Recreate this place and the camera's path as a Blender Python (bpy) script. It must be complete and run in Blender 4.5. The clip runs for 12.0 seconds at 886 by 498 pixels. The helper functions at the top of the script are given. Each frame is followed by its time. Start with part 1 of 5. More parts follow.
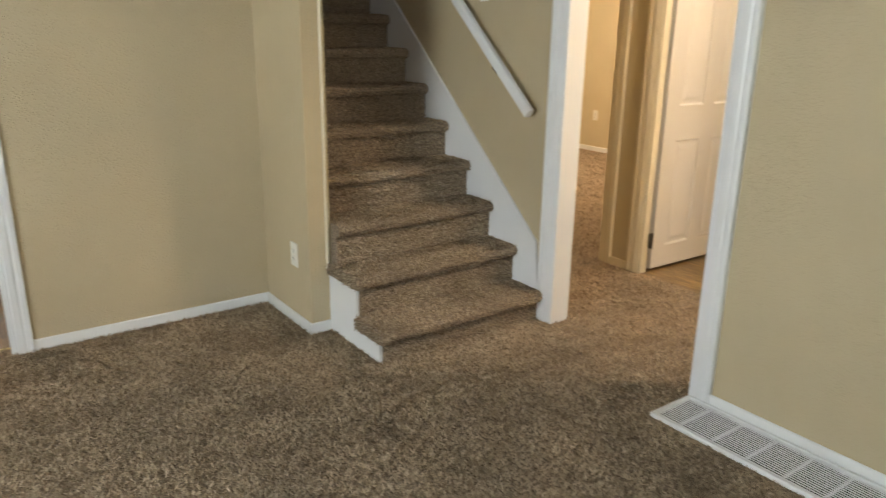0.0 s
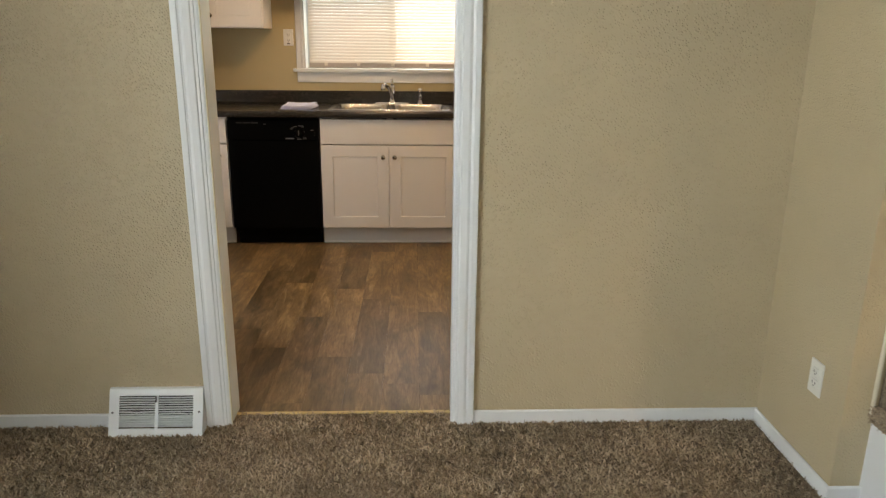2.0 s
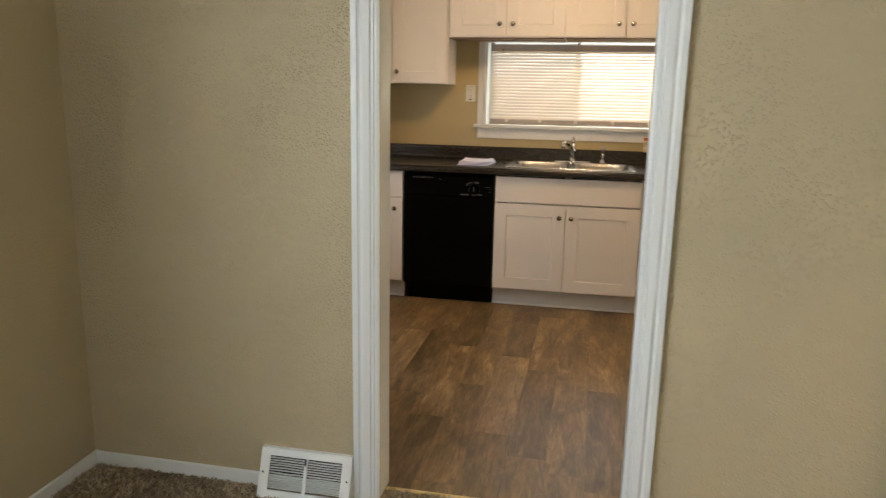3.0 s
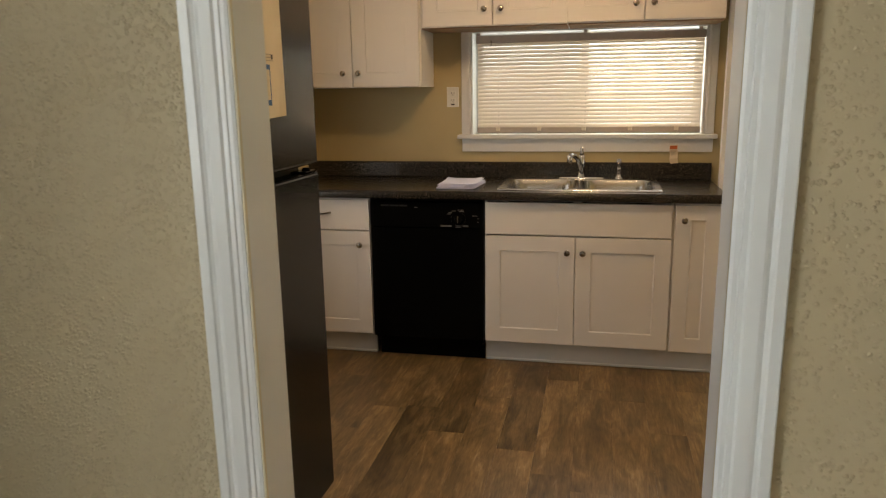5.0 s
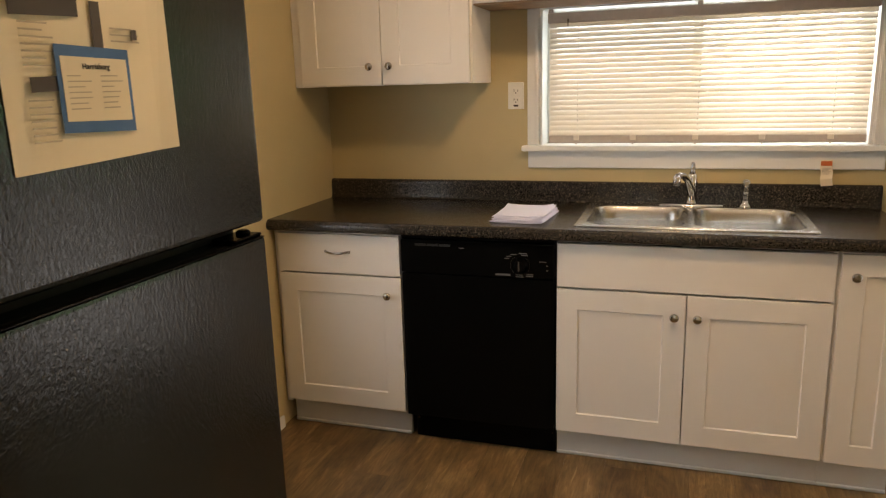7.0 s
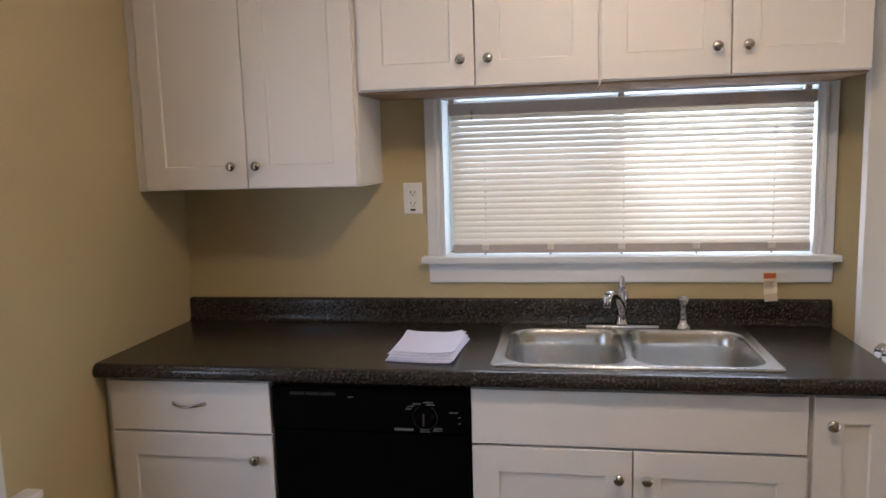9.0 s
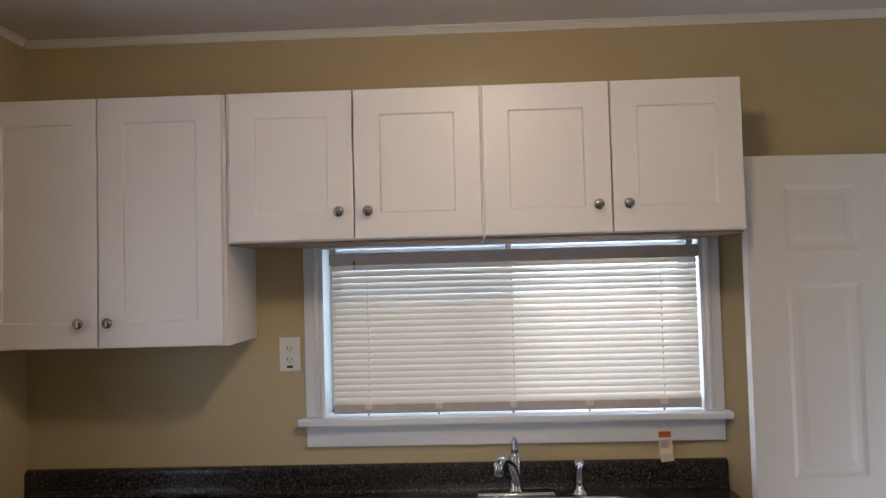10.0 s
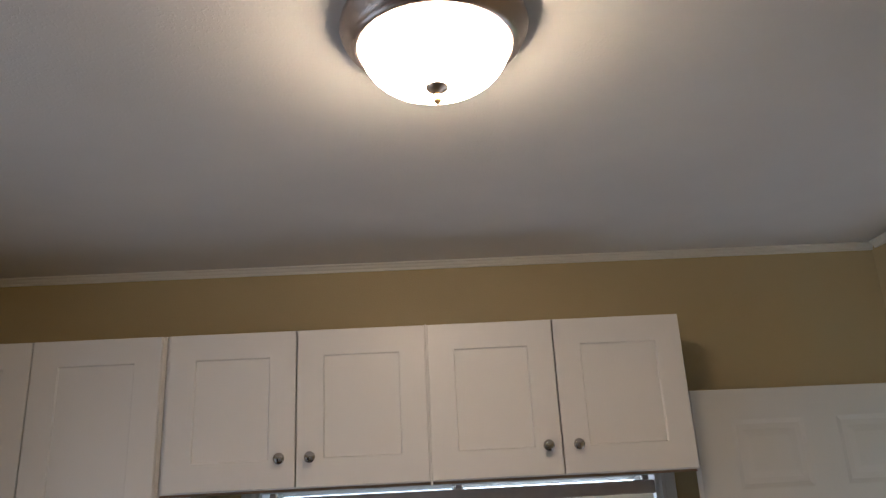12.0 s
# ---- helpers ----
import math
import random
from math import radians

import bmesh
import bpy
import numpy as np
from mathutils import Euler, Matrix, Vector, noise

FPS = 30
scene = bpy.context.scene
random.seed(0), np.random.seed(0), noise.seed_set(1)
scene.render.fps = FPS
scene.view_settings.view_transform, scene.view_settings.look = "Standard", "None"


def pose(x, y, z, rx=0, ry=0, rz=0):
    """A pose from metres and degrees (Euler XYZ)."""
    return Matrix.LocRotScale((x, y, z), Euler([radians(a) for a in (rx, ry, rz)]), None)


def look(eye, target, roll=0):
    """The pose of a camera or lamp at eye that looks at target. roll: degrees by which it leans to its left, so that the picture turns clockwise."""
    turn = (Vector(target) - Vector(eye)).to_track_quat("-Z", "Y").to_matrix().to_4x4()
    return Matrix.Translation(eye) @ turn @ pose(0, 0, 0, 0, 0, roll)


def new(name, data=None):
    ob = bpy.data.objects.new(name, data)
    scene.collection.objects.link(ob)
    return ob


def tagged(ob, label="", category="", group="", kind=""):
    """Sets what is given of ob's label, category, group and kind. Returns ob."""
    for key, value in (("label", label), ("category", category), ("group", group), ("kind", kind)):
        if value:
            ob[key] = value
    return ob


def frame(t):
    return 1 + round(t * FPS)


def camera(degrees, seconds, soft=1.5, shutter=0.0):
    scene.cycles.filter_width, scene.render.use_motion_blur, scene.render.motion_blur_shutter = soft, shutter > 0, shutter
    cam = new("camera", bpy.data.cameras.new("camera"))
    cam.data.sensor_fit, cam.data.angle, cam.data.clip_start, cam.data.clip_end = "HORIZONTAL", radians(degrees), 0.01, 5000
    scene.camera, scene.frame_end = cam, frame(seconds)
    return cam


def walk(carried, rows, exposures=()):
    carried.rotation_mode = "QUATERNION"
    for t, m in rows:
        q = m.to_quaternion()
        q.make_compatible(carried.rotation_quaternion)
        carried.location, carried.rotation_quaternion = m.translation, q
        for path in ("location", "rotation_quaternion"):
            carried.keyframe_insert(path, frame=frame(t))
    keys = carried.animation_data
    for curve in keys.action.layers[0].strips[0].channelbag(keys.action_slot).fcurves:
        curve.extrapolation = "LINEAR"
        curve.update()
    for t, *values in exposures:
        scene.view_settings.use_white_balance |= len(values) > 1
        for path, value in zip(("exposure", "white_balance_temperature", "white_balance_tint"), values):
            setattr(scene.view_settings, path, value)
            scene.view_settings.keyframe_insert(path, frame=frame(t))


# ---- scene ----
cam = camera(63.1, 12.0, soft=1.2, shutter=0.2)
PATH = [
    (0, (0.059, 0.551, 1.363), (1.184, 2.097, 0.775), 0.9),
    (0.5, (0.072, 0.821, 1.359), (0.847, 2.573, 0.786), 0.7),
    (1, (0.055, 1.059, 1.366), (0.511, 2.918, 0.786), 1.1),
    (1.5, (0.104, 1.303, 1.371), (0.295, 3.206, 0.787), 1.7),
    (2, (0.094, 1.483, 1.375), (0.173, 3.401, 0.815), 0.6),
    (2.5, (0.041, 1.609, 1.398), (-0.024, 3.557, 0.95), -0.3),
    (3, (0.069, 1.724, 1.381), (-0.321, 3.639, 0.954), 1.1),
    (3.2, (0.064, 1.779, 1.38), (-0.413, 3.672, 0.943), 1.7),
    (4.8, (0.024, 2.59, 1.399), (-0.382, 4.502, 0.976), -0.3),
    (5, (0.025, 2.736, 1.413), (-0.389, 4.645, 0.982), -0.9),
    (5.5, (-0.056, 3.056, 1.407), (-0.441, 4.969, 0.969), -1.2),
    (6, (-0.105, 3.355, 1.401), (-0.51, 5.263, 0.963), -1.2),
    (6.5, (-0.114, 3.59, 1.415), (-0.705, 5.447, 0.968), -1.6),
    (6.7, (-0.12, 3.66, 1.419), (-0.729, 5.511, 0.968), -1.7),
    (8.3, (-0.179, 4.129, 1.483), (-0.742, 6.012, 1.114), -2.1),
    (8.5, (-0.219, 4.183, 1.487), (-0.734, 6.082, 1.124), -2.4),
    (9, (-0.256, 4.316, 1.526), (-0.592, 6.271, 1.267), -1.7),
    (9.5, (-0.247, 4.434, 1.593), (-0.371, 6.428, 1.5), -1.6),
    (10, (-0.201, 4.484, 1.62), (-0.268, 6.482, 1.695), -1.5),
    (10.5, (-0.18, 4.499, 1.652), (-0.226, 6.488, 1.856), -1.6),
    (11, (-0.173, 4.501, 1.692), (-0.177, 6.467, 2.059), -2.2),
    (11.5, (-0.159, 4.492, 1.731), (-0.134, 6.425, 2.244), -2.5),
    (12, (-0.146, 4.476, 1.745), (-0.092, 6.382, 2.347), -2.9),
]
walk(cam, [(t, look(eye, target, roll)) for t, eye, target, roll in PATH],
     exposures=[(0,0.54,7400,15),(1,0.46,7400,15),(3,0.42,7450,15),(5,0.0,7900,15),(6,0.3,7850,15),(6.7,0.46,7650,15),(8.3,0.60,5850,17),(9,0.26,5600,17),(9.5,0.0,5550,17),(10.5,-0.12,5350,16),(12,-0.5,5500,14)])

# ---- world and light ----
KITCHEN_WALL = 6.91      # face of the kitchen's far wall
CEILING = 2.468
LIVING_WALL = 3.885      # living side of the wall with the kitchen opening
LEFT_WALL = -1.71        # kitchen's left wall
RIGHT_WALL = 1.45        # kitchen's right wall

world = bpy.data.worlds.new("sky")
scene.world = world
world.use_nodes = True
wn = world.node_tree.nodes
sky = wn.new("ShaderNodeTexSky")
sky.sky_type, sky.sun_disc = "NISHITA", False
sky.sun_elevation, sky.sun_rotation = radians(74), radians(194)
wn["Background"].inputs[1].default_value = 0.12
world.node_tree.links.new(sky.outputs[0], wn["Background"].inputs[0])
sun = new("sun", bpy.data.lights.new("sun", "SUN"))
sun.data.energy, sun.data.angle, sun.data.color = 1.0, radians(14), (1.0, 0.96, 0.92)
sun.matrix_world = look((0, 0, 30), (2.0, 8.0, 0))


def area_lamp(name, eye, target, sx, sy, watts, colour):
    lamp = new(name, bpy.data.lights.new(name, "AREA"))
    lamp.data.shape, lamp.data.size, lamp.data.size_y = "RECTANGLE", sx, sy
    lamp.data.energy, lamp.data.color = watts, colour
    lamp.matrix_world = look(eye, target)
    return lamp


# daylight in the openings: the kitchen window, the side door, the living room's two unseen windows (the back one
# added), the small window by the fridge
area_lamp("daylight_kitchen_window", (-0.05, 7.35, 1.55), (-0.05, 6.0, 1.35), 1.5, 0.8, 23, (0.85, 0.94, 1.0))
# green lamp added outside the doorway, so the fridge mirrors a lit hedge
area_lamp("hedge_glow_lamp", (2.55, 7.75, 1.66), (0.75, 6.65, 1.66), 1.5, 0.85, 13.0, (0.50, 1.0, 0.52))
area_lamp("daylight_side_door_yard", (1.60, 6.367, 0.64), (0.0, 6.367, 1.5), 0.79, 1.16, 6.8, (0.95, 0.97, 1.0))
area_lamp("daylight_living_window", (-1.83, 1.70, 1.45), (1.0, 1.9, 1.0), 1.0, 1.3, 37, (0.745, 0.895, 1.0))
area_lamp("daylight_added_back_window", (0.4, -2.43, 1.45), (0.4, 0.0, 1.2), 1.6, 1.3, 9, (0.78, 0.91, 1.0))
area_lamp("daylight_small_window", (-1.84, 5.36, 1.3), (0.0, 5.4, 1.2), 0.8, 1.1, 4.8, (0.95, 0.97, 1.0))

# ---- materials ----


def material(name, rough=0.5, metal=0.0, base=(0.8, 0.8, 0.8)):
    m = bpy.data.materials.new(name)
    m.use_nodes = True
    b = m.node_tree.nodes["Principled BSDF"]
    b.inputs["Base Color"].default_value = (*base, 1)
    b.inputs["Roughness"].default_value = rough
    b.inputs["Metallic"].default_value = metal
    return m, m.node_tree.nodes, m.node_tree.links, b


def ramp(n, l, fac, stops):
    r = n.new("ShaderNodeValToRGB")
    while len(r.color_ramp.elements) < len(stops):
        r.color_ramp.elements.new(0.5)
    for e, (p, c) in zip(r.color_ramp.elements, stops):
        e.position, e.color = p, (*c, 1)
    l.new(fac, r.inputs[0])
    return r.outputs[0]


def coords(n, l, scale=(1, 1, 1), kind="Object"):
    c = n.new("ShaderNodeTexCoord")
    mp = n.new("ShaderNodeMapping")
    mp.inputs["Scale"].default_value = scale
    l.new(c.outputs[kind], mp.inputs[0])
    return mp.outputs[0]


def world_coords(n, l, scale=(1, 1, 1)):
    c = n.new("ShaderNodeNewGeometry")
    mp = n.new("ShaderNodeMapping")
    mp.inputs["Scale"].default_value = scale
    l.new(c.outputs["Position"], mp.inputs[0])
    return mp.outputs[0]


def noise_tex(n, l, vec, scale, detail=3.0, rough=0.55, dist=0.0):
    t = n.new("ShaderNodeTexNoise")
    t.inputs["Scale"].default_value, t.inputs["Detail"].default_value = scale, detail
    t.inputs["Roughness"].default_value, t.inputs["Distortion"].default_value = rough, dist
    l.new(vec, t.inputs["Vector"])
    return t.outputs["Fac"]


def bump(n, l, b, height, strength, distance):
    u = n.new("ShaderNodeBump")
    u.inputs["Strength"].default_value, u.inputs["Distance"].default_value = strength, distance
    l.new(height, u.inputs["Height"])
    l.new(u.outputs[0], b.inputs["Normal"])
    return u


def paint(name, base, rough, peel=0.0, spread=0.04, scale=1.0, drag=1.0, dots=0, sparse=0.50, least=0.40, patch=3.1):
    """Painted surface: slight mottling, and an orange-peel or knock-down relief."""
    m, n, l, b = material(name, rough)
    v = world_coords(n, l)
    a = tuple(c * (1 - spread) for c in base)
    z = tuple(min(1, c * (1 + spread)) for c in base)
    l.new(ramp(n, l, noise_tex(n, l, v, 2.3, 4), [(0.3, a), (0.7, z)]), b.inputs["Base Color"])
    if peel:
        v = world_coords(n, l, (1, 1, drag))
        if dots:
            cell = n.new("ShaderNodeTexVoronoi")
            cell.inputs["Scale"].default_value = dots
            wob = n.new("ShaderNodeVectorMath")
            wob.operation = "MULTIPLY_ADD"
            wob.inputs[1].default_value = (0.006, 0.006, 0.006)
            w = n.new("ShaderNodeTexNoise")
            w.inputs["Scale"].default_value = 90
            l.new(v, w.inputs["Vector"])
            l.new(w.outputs["Color"], wob.inputs[0])
            l.new(v, wob.inputs[2])
            l.new(wob.outputs[0], cell.inputs["Vector"])
            f, first, last = cell.outputs["Distance"], sparse, 0.08
        else:
            f, first, last = noise_tex(n, l, v, 165 * scale, 1.5, 0.5, 0.15), 0.50, 0.74
        lump = n.new("ShaderNodeMapRange")
        lump.interpolation_type = "SMOOTHSTEP"
        lump.inputs[1].default_value, lump.inputs[2].default_value = first, last
        l.new(f, lump.inputs[0])
        big = n.new("ShaderNodeMapRange")
        big.inputs[1].default_value, big.inputs[2].default_value = 0.40, 0.62
        big.inputs[3].default_value = least
        l.new(noise_tex(n, l, v, patch, 3), big.inputs[0])
        mul = n.new("ShaderNodeMath")
        mul.operation = "MULTIPLY"
        l.new(lump.outputs[0], mul.inputs[0])
        l.new(big.outputs[0], mul.inputs[1])
        bump(n, l, b, mul.outputs[0], peel, 0.0024 if dots else 0.0034)
    return m


WALL = paint("wall_paint", (0.53, 0.435, 0.28), 0.62, 0.6)
ROUGHWALL = paint("knock_down_wall_paint", (0.53, 0.435, 0.285), 0.62, 1.1, 0.04, 1.0, 1.0, 118, 0.62, 0.55, 8.0)
SOFTWALL = paint("light_knock_down_wall_paint", (0.53, 0.435, 0.285), 0.62, 0.95, 0.04, 1.0, 1.0, 98, 0.50, 0.55, 9.0)
KWALL = paint("kitchen_wall_paint", (0.52, 0.425, 0.235), 0.5, 0.12)
HALLWALL = paint("hall_wall_paint", (0.56, 0.485, 0.33), 0.6, 0.2)
CEIL = paint("ceiling_paint", (0.77, 0.75, 0.73), 0.75, 0.15, 0.04)
TRIM = paint("white_trim_gloss", (0.76, 0.77, 0.77), 0.30, 0.05, 0.02, 0.6, 0.10)
CREAM = paint("cream_trim", (0.74, 0.675, 0.52), 0.45, 0.1, 0.03)
CABINET = paint("white_cabinet_lacquer", (0.80, 0.775, 0.745), 0.36, 0.05, 0.015, 1.6)
DOORWHITE = paint("white_door_paint", (0.68, 0.65, 0.60), 0.42, 0.08, 0.02)
PLASTIC = paint("white_plastic", (0.80, 0.79, 0.74), 0.35, 0.0, 0.01)
TOEKICK = paint("toe_kick_white", (0.66, 0.66, 0.66), 0.5, 0.0, 0.05)


def plain(name, base, rough, metal=0.0, spread=0.06, scale=30):
    m, n, l, b = material(name, rough, metal)
    v = world_coords(n, l)
    a = tuple(c * (1 - spread) for c in base)
    z = tuple(min(1, c * (1 + spread)) for c in base)
    l.new(ramp(n, l, noise_tex(n, l, v, scale, 4), [(0.3, a), (0.7, z)]), b.inputs["Base Color"])
    return m


def brushed(name, base, rough, stretch):
    m, n, l, b = material(name, rough, 1.0, base)
    f = noise_tex(n, l, world_coords(n, l, stretch), 60, 3)
    r = n.new("ShaderNodeMapRange")
    r.inputs[3].default_value, r.inputs[4].default_value = rough * 0.75, rough * 1.3
    l.new(f, r.inputs[0])
    l.new(r.outputs[0], b.inputs["Roughness"])
    bump(n, l, b, f, 0.08, 0.0005)
    return m


STEEL = brushed("brushed_stainless_steel", (0.58, 0.57, 0.55), 0.24, (1, 14, 14))
NICKEL = brushed("brushed_nickel", (0.46, 0.43, 0.40), 0.20, (3, 3, 3))
CHROME = plain("polished_chrome", (0.62, 0.62, 0.63), 0.07, 1.0, 0.02)
PEWTER = brushed("pewter_metal", (0.56, 0.49, 0.46), 0.30, (2, 2, 2))
BRASS = plain("aged_brass", (0.55, 0.40, 0.18), 0.3, 1.0)
# near-black for gasket and plank joints, and for shade painted inside the registers
DARK = plain("gap_and_shade_black", (0.012, 0.011, 0.010), 0.8)
HINGE = plain("dark_bronze", (0.09, 0.08, 0.065), 0.4, 0.7)
# white paper with the window's blue cast mixed into its colour
PAPER = plain("daylight_tinted_paper", (0.73, 0.74, 0.90), 0.8, 0.0, 0.02, 8)
CREAMPAPER = plain("cream_paper", (0.78, 0.68, 0.52), 0.8, 0.0, 0.03, 8)
BLUE = plain("blue_print", (0.05, 0.14, 0.33), 0.6)
INK = plain("dark_print", (0.075, 0.065, 0.065), 0.8)
FAINTINK = plain("faint_print", (0.48, 0.41, 0.32), 0.8)
ORANGE = plain("orange_print", (0.50, 0.12, 0.035), 0.6)
BLACKGLOSS = plain("black_appliance_enamel", (0.003, 0.003, 0.003), 0.2)
BLACKGLOSS.node_tree.nodes["Principled BSDF"].inputs["Specular IOR Level"].default_value = 0.06
GREYPRINT = plain("pale_dial_print", (0.15, 0.15, 0.145), 0.5)
SLOTGREY = plain("slot_grey", (0.018, 0.018, 0.018), 0.4)
RAWWOOD = plain("raw_wood_edge", (0.30, 0.19, 0.11), 0.7, 0.0, 0.15, 25)
EDGE = plain("yellow_threshold_edge", (0.62, 0.47, 0.20), 0.6)
CORD = plain("cord_daylight_white", (0.85, 0.83, 0.78), 0.6)


def pebbled_black():
    m, n, l, b = material("black_pebbled_fridge", 0.13, 0.0, (0.008, 0.008, 0.007))
    v = world_coords(n, l, (1, 1.0, 0.60))
    f = noise_tex(n, l, v, 200, 3.0, 0.6, 0.5)
    bump(n, l, b, f, 1.0, 0.00062)
    b.inputs["Specular IOR Level"].default_value = 0.37
    return m


FRIDGE = pebbled_black()


def laminate():
    m, n, l, b = material("dark_granite_laminate", 0.24)
    b.inputs["Specular IOR Level"].default_value = 0.45
    v = world_coords(n, l)
    fine = noise_tex(n, l, v, 135, 3, 0.75)
    col = ramp(n, l, fine, [(0.36, (0.005, 0.005, 0.005)), (0.50, (0.022, 0.019, 0.016)), (0.59, (0.050, 0.041, 0.033)), (0.70, (0.13, 0.108, 0.088))])
    l.new(col, b.inputs["Base Color"])
    bump(n, l, b, noise_tex(n, l, v, 400, 2), 0.06, 0.0006)
    return m


LAMINATE = laminate()


def plank_wood():
    """Vinyl plank: tan-brown oak print with grain along y, worn pale streaks, and knots; each plank has a tone of its own."""
    m, n, l, b = material("oak_vinyl_plank", 0.34)
    info = n.new("ShaderNodeObjectInfo")
    g = n.new("ShaderNodeNewGeometry")
    comb = n.new("ShaderNodeVectorMath")
    comb.operation = "MULTIPLY_ADD"
    shift = n.new("ShaderNodeCombineXYZ")
    for i in range(3):
        l.new(info.outputs["Random"], shift.inputs[i])
    l.new(shift.outputs[0], comb.inputs[0])
    comb.inputs[1].default_value = (31, 57, 13)
    l.new(g.outputs["Position"], comb.inputs[2])
    mp = n.new("ShaderNodeMapping")
    mp.inputs["Scale"].default_value = (1, 0.13, 1)
    l.new(comb.outputs[0], mp.inputs[0])
    grain = noise_tex(n, l, mp.outputs[0], 26, 6, 0.62, 1.6)
    fine = noise_tex(n, l, mp.outputs[0], 150, 3, 0.6)
    far = n.new("ShaderNodeMapping")
    far.inputs["Scale"].default_value = (1, 0.38, 1)
    l.new(comb.outputs[0], far.inputs[0])
    blotch = noise_tex(n, l, far.outputs[0], 7.0, 5, 0.62, 0.6)
    col = ramp(n, l, grain, [(0.26, (0.102, 0.064, 0.029)), (0.46, (0.168, 0.108, 0.049)), (0.62, (0.222, 0.148, 0.071)), (0.80, (0.37, 0.28, 0.172))])
    tone = ramp(n, l, blotch, [(0.34, (0.58, 0.55, 0.50)), (0.48, (0.92, 0.90, 0.86)), (0.66, (1.46, 1.44, 1.40))])
    mix = n.new("ShaderNodeMix")
    mix.data_type, mix.blend_type = "RGBA", "MULTIPLY"
    mix.inputs[0].default_value = 1.0
    l.new(col, mix.inputs[6])
    l.new(tone, mix.inputs[7])
    each = n.new("ShaderNodeMapRange")
    each.inputs[3].default_value, each.inputs[4].default_value = 0.74, 1.20
    l.new(info.outputs["Random"], each.inputs[0])
    pores = ramp(n, l, fine, [(0.34, (0.80, 0.78, 0.76)), (0.50, (1.0, 1.0, 1.0)), (0.68, (1.12, 1.12, 1.11))])
    grained = n.new("ShaderNodeMix")
    grained.data_type, grained.blend_type = "RGBA", "MULTIPLY"
    grained.inputs[0].default_value = 1.0
    l.new(mix.outputs[2], grained.inputs[6])
    l.new(pores, grained.inputs[7])
    hsv = n.new("ShaderNodeHueSaturation")
    l.new(grained.outputs[2], hsv.inputs["Color"])
    l.new(each.outputs[0], hsv.inputs["Value"])
    l.new(hsv.outputs[0], b.inputs["Base Color"])
    rr = n.new("ShaderNodeMapRange")
    rr.inputs[3].default_value, rr.inputs[4].default_value = 0.28, 0.5
    l.new(blotch, rr.inputs[0])
    l.new(rr.outputs[0], b.inputs["Roughness"])
    bump(n, l, b, fine, 0.12, 0.0008)
    return m


PLANK = plank_wood()


def pile_material():
    m, n, l, b = material("brown_frieze_carpet", 0.95)
    g = n.new("ShaderNodeNewGeometry")
    col = ramp(n, l, g.outputs["Random Per Island"], [(0.0, (0.19, 0.140, 0.090)), (0.2, (0.33, 0.248, 0.166)), (0.7, (0.43, 0.332, 0.229)), (1.0, (0.55, 0.434, 0.315))])
    big = ramp(n, l, noise_tex(n, l, world_coords(n, l), 3.4, 6, 0.68), [(0.34, (0.66, 0.65, 0.64)), (0.52, (0.96, 0.96, 0.96)), (0.68, (1.18, 1.18, 1.18))])
    mix = n.new("ShaderNodeMix")
    mix.data_type, mix.blend_type = "RGBA", "MULTIPLY"
    mix.inputs[0].default_value = 1.0
    l.new(col, mix.inputs[6])
    l.new(big, mix.inputs[7])
    clump = ramp(n, l, noise_tex(n, l, world_coords(n, l), 150, 2, 0.6), [(0.34, (0.66, 0.66, 0.66)), (0.54, (1.12, 1.12, 1.12))])
    two = n.new("ShaderNodeMix")
    two.data_type, two.blend_type = "RGBA", "MULTIPLY"
    two.inputs[0].default_value = 1.0
    l.new(mix.outputs[2], two.inputs[6])
    l.new(clump, two.inputs[7])
    l.new(two.outputs[2], b.inputs["Base Color"])
    b.inputs["Specular IOR Level"].default_value = 0.1
    return m


PILE = pile_material()


def carpet_base():
    m, n, l, b = material("carpet_backing", 0.95)
    v = world_coords(n, l)
    col = ramp(n, l, noise_tex(n, l, v, 150, 3, 0.7), [(0.32, (0.11, 0.082, 0.056)), (0.5, (0.29, 0.218, 0.152)), (0.68, (0.46, 0.36, 0.26))])
    l.new(col, b.inputs["Base Color"])
    bump(n, l, b, noise_tex(n, l, v, 170, 3), 1.0, 0.006)
    return m


CARPET = carpet_base()


def slat_material():
    m, n, l, b = material("cream_blind_slat", 0.40, 0.0, (0.76, 0.71, 0.64))
    t = n.new("ShaderNodeBsdfTranslucent")
    t.inputs[0].default_value = (0.90, 0.81, 0.68, 1)
    mix = n.new("ShaderNodeMixShader")
    mix.inputs[0].default_value = 0.27
    l.new(b.outputs[0], mix.inputs[1])
    l.new(t.outputs[0], mix.inputs[2])
    l.new(mix.outputs[0], n["Material Output"].inputs[0])
    return m


SLAT = slat_material()
TAUPE = plain("taupe_blind_rail", (0.49, 0.43, 0.39), 0.5)


def glass_material():
    m, n, l, b = material("window_glass", 0.02, 0.0, (0.95, 0.98, 0.97))
    b.inputs["Transmission Weight"].default_value = 1.0
    b.inputs["IOR"].default_value = 1.02
    return m


GLASS = glass_material()


def glow(name, colour, strength):
    m, n, l, b = material(name, 0.3, 0.0, (0.9, 0.88, 0.82))
    b.inputs["Emission Color"].default_value = (*colour, 1)
    b.inputs["Emission Strength"].default_value = strength
    return m


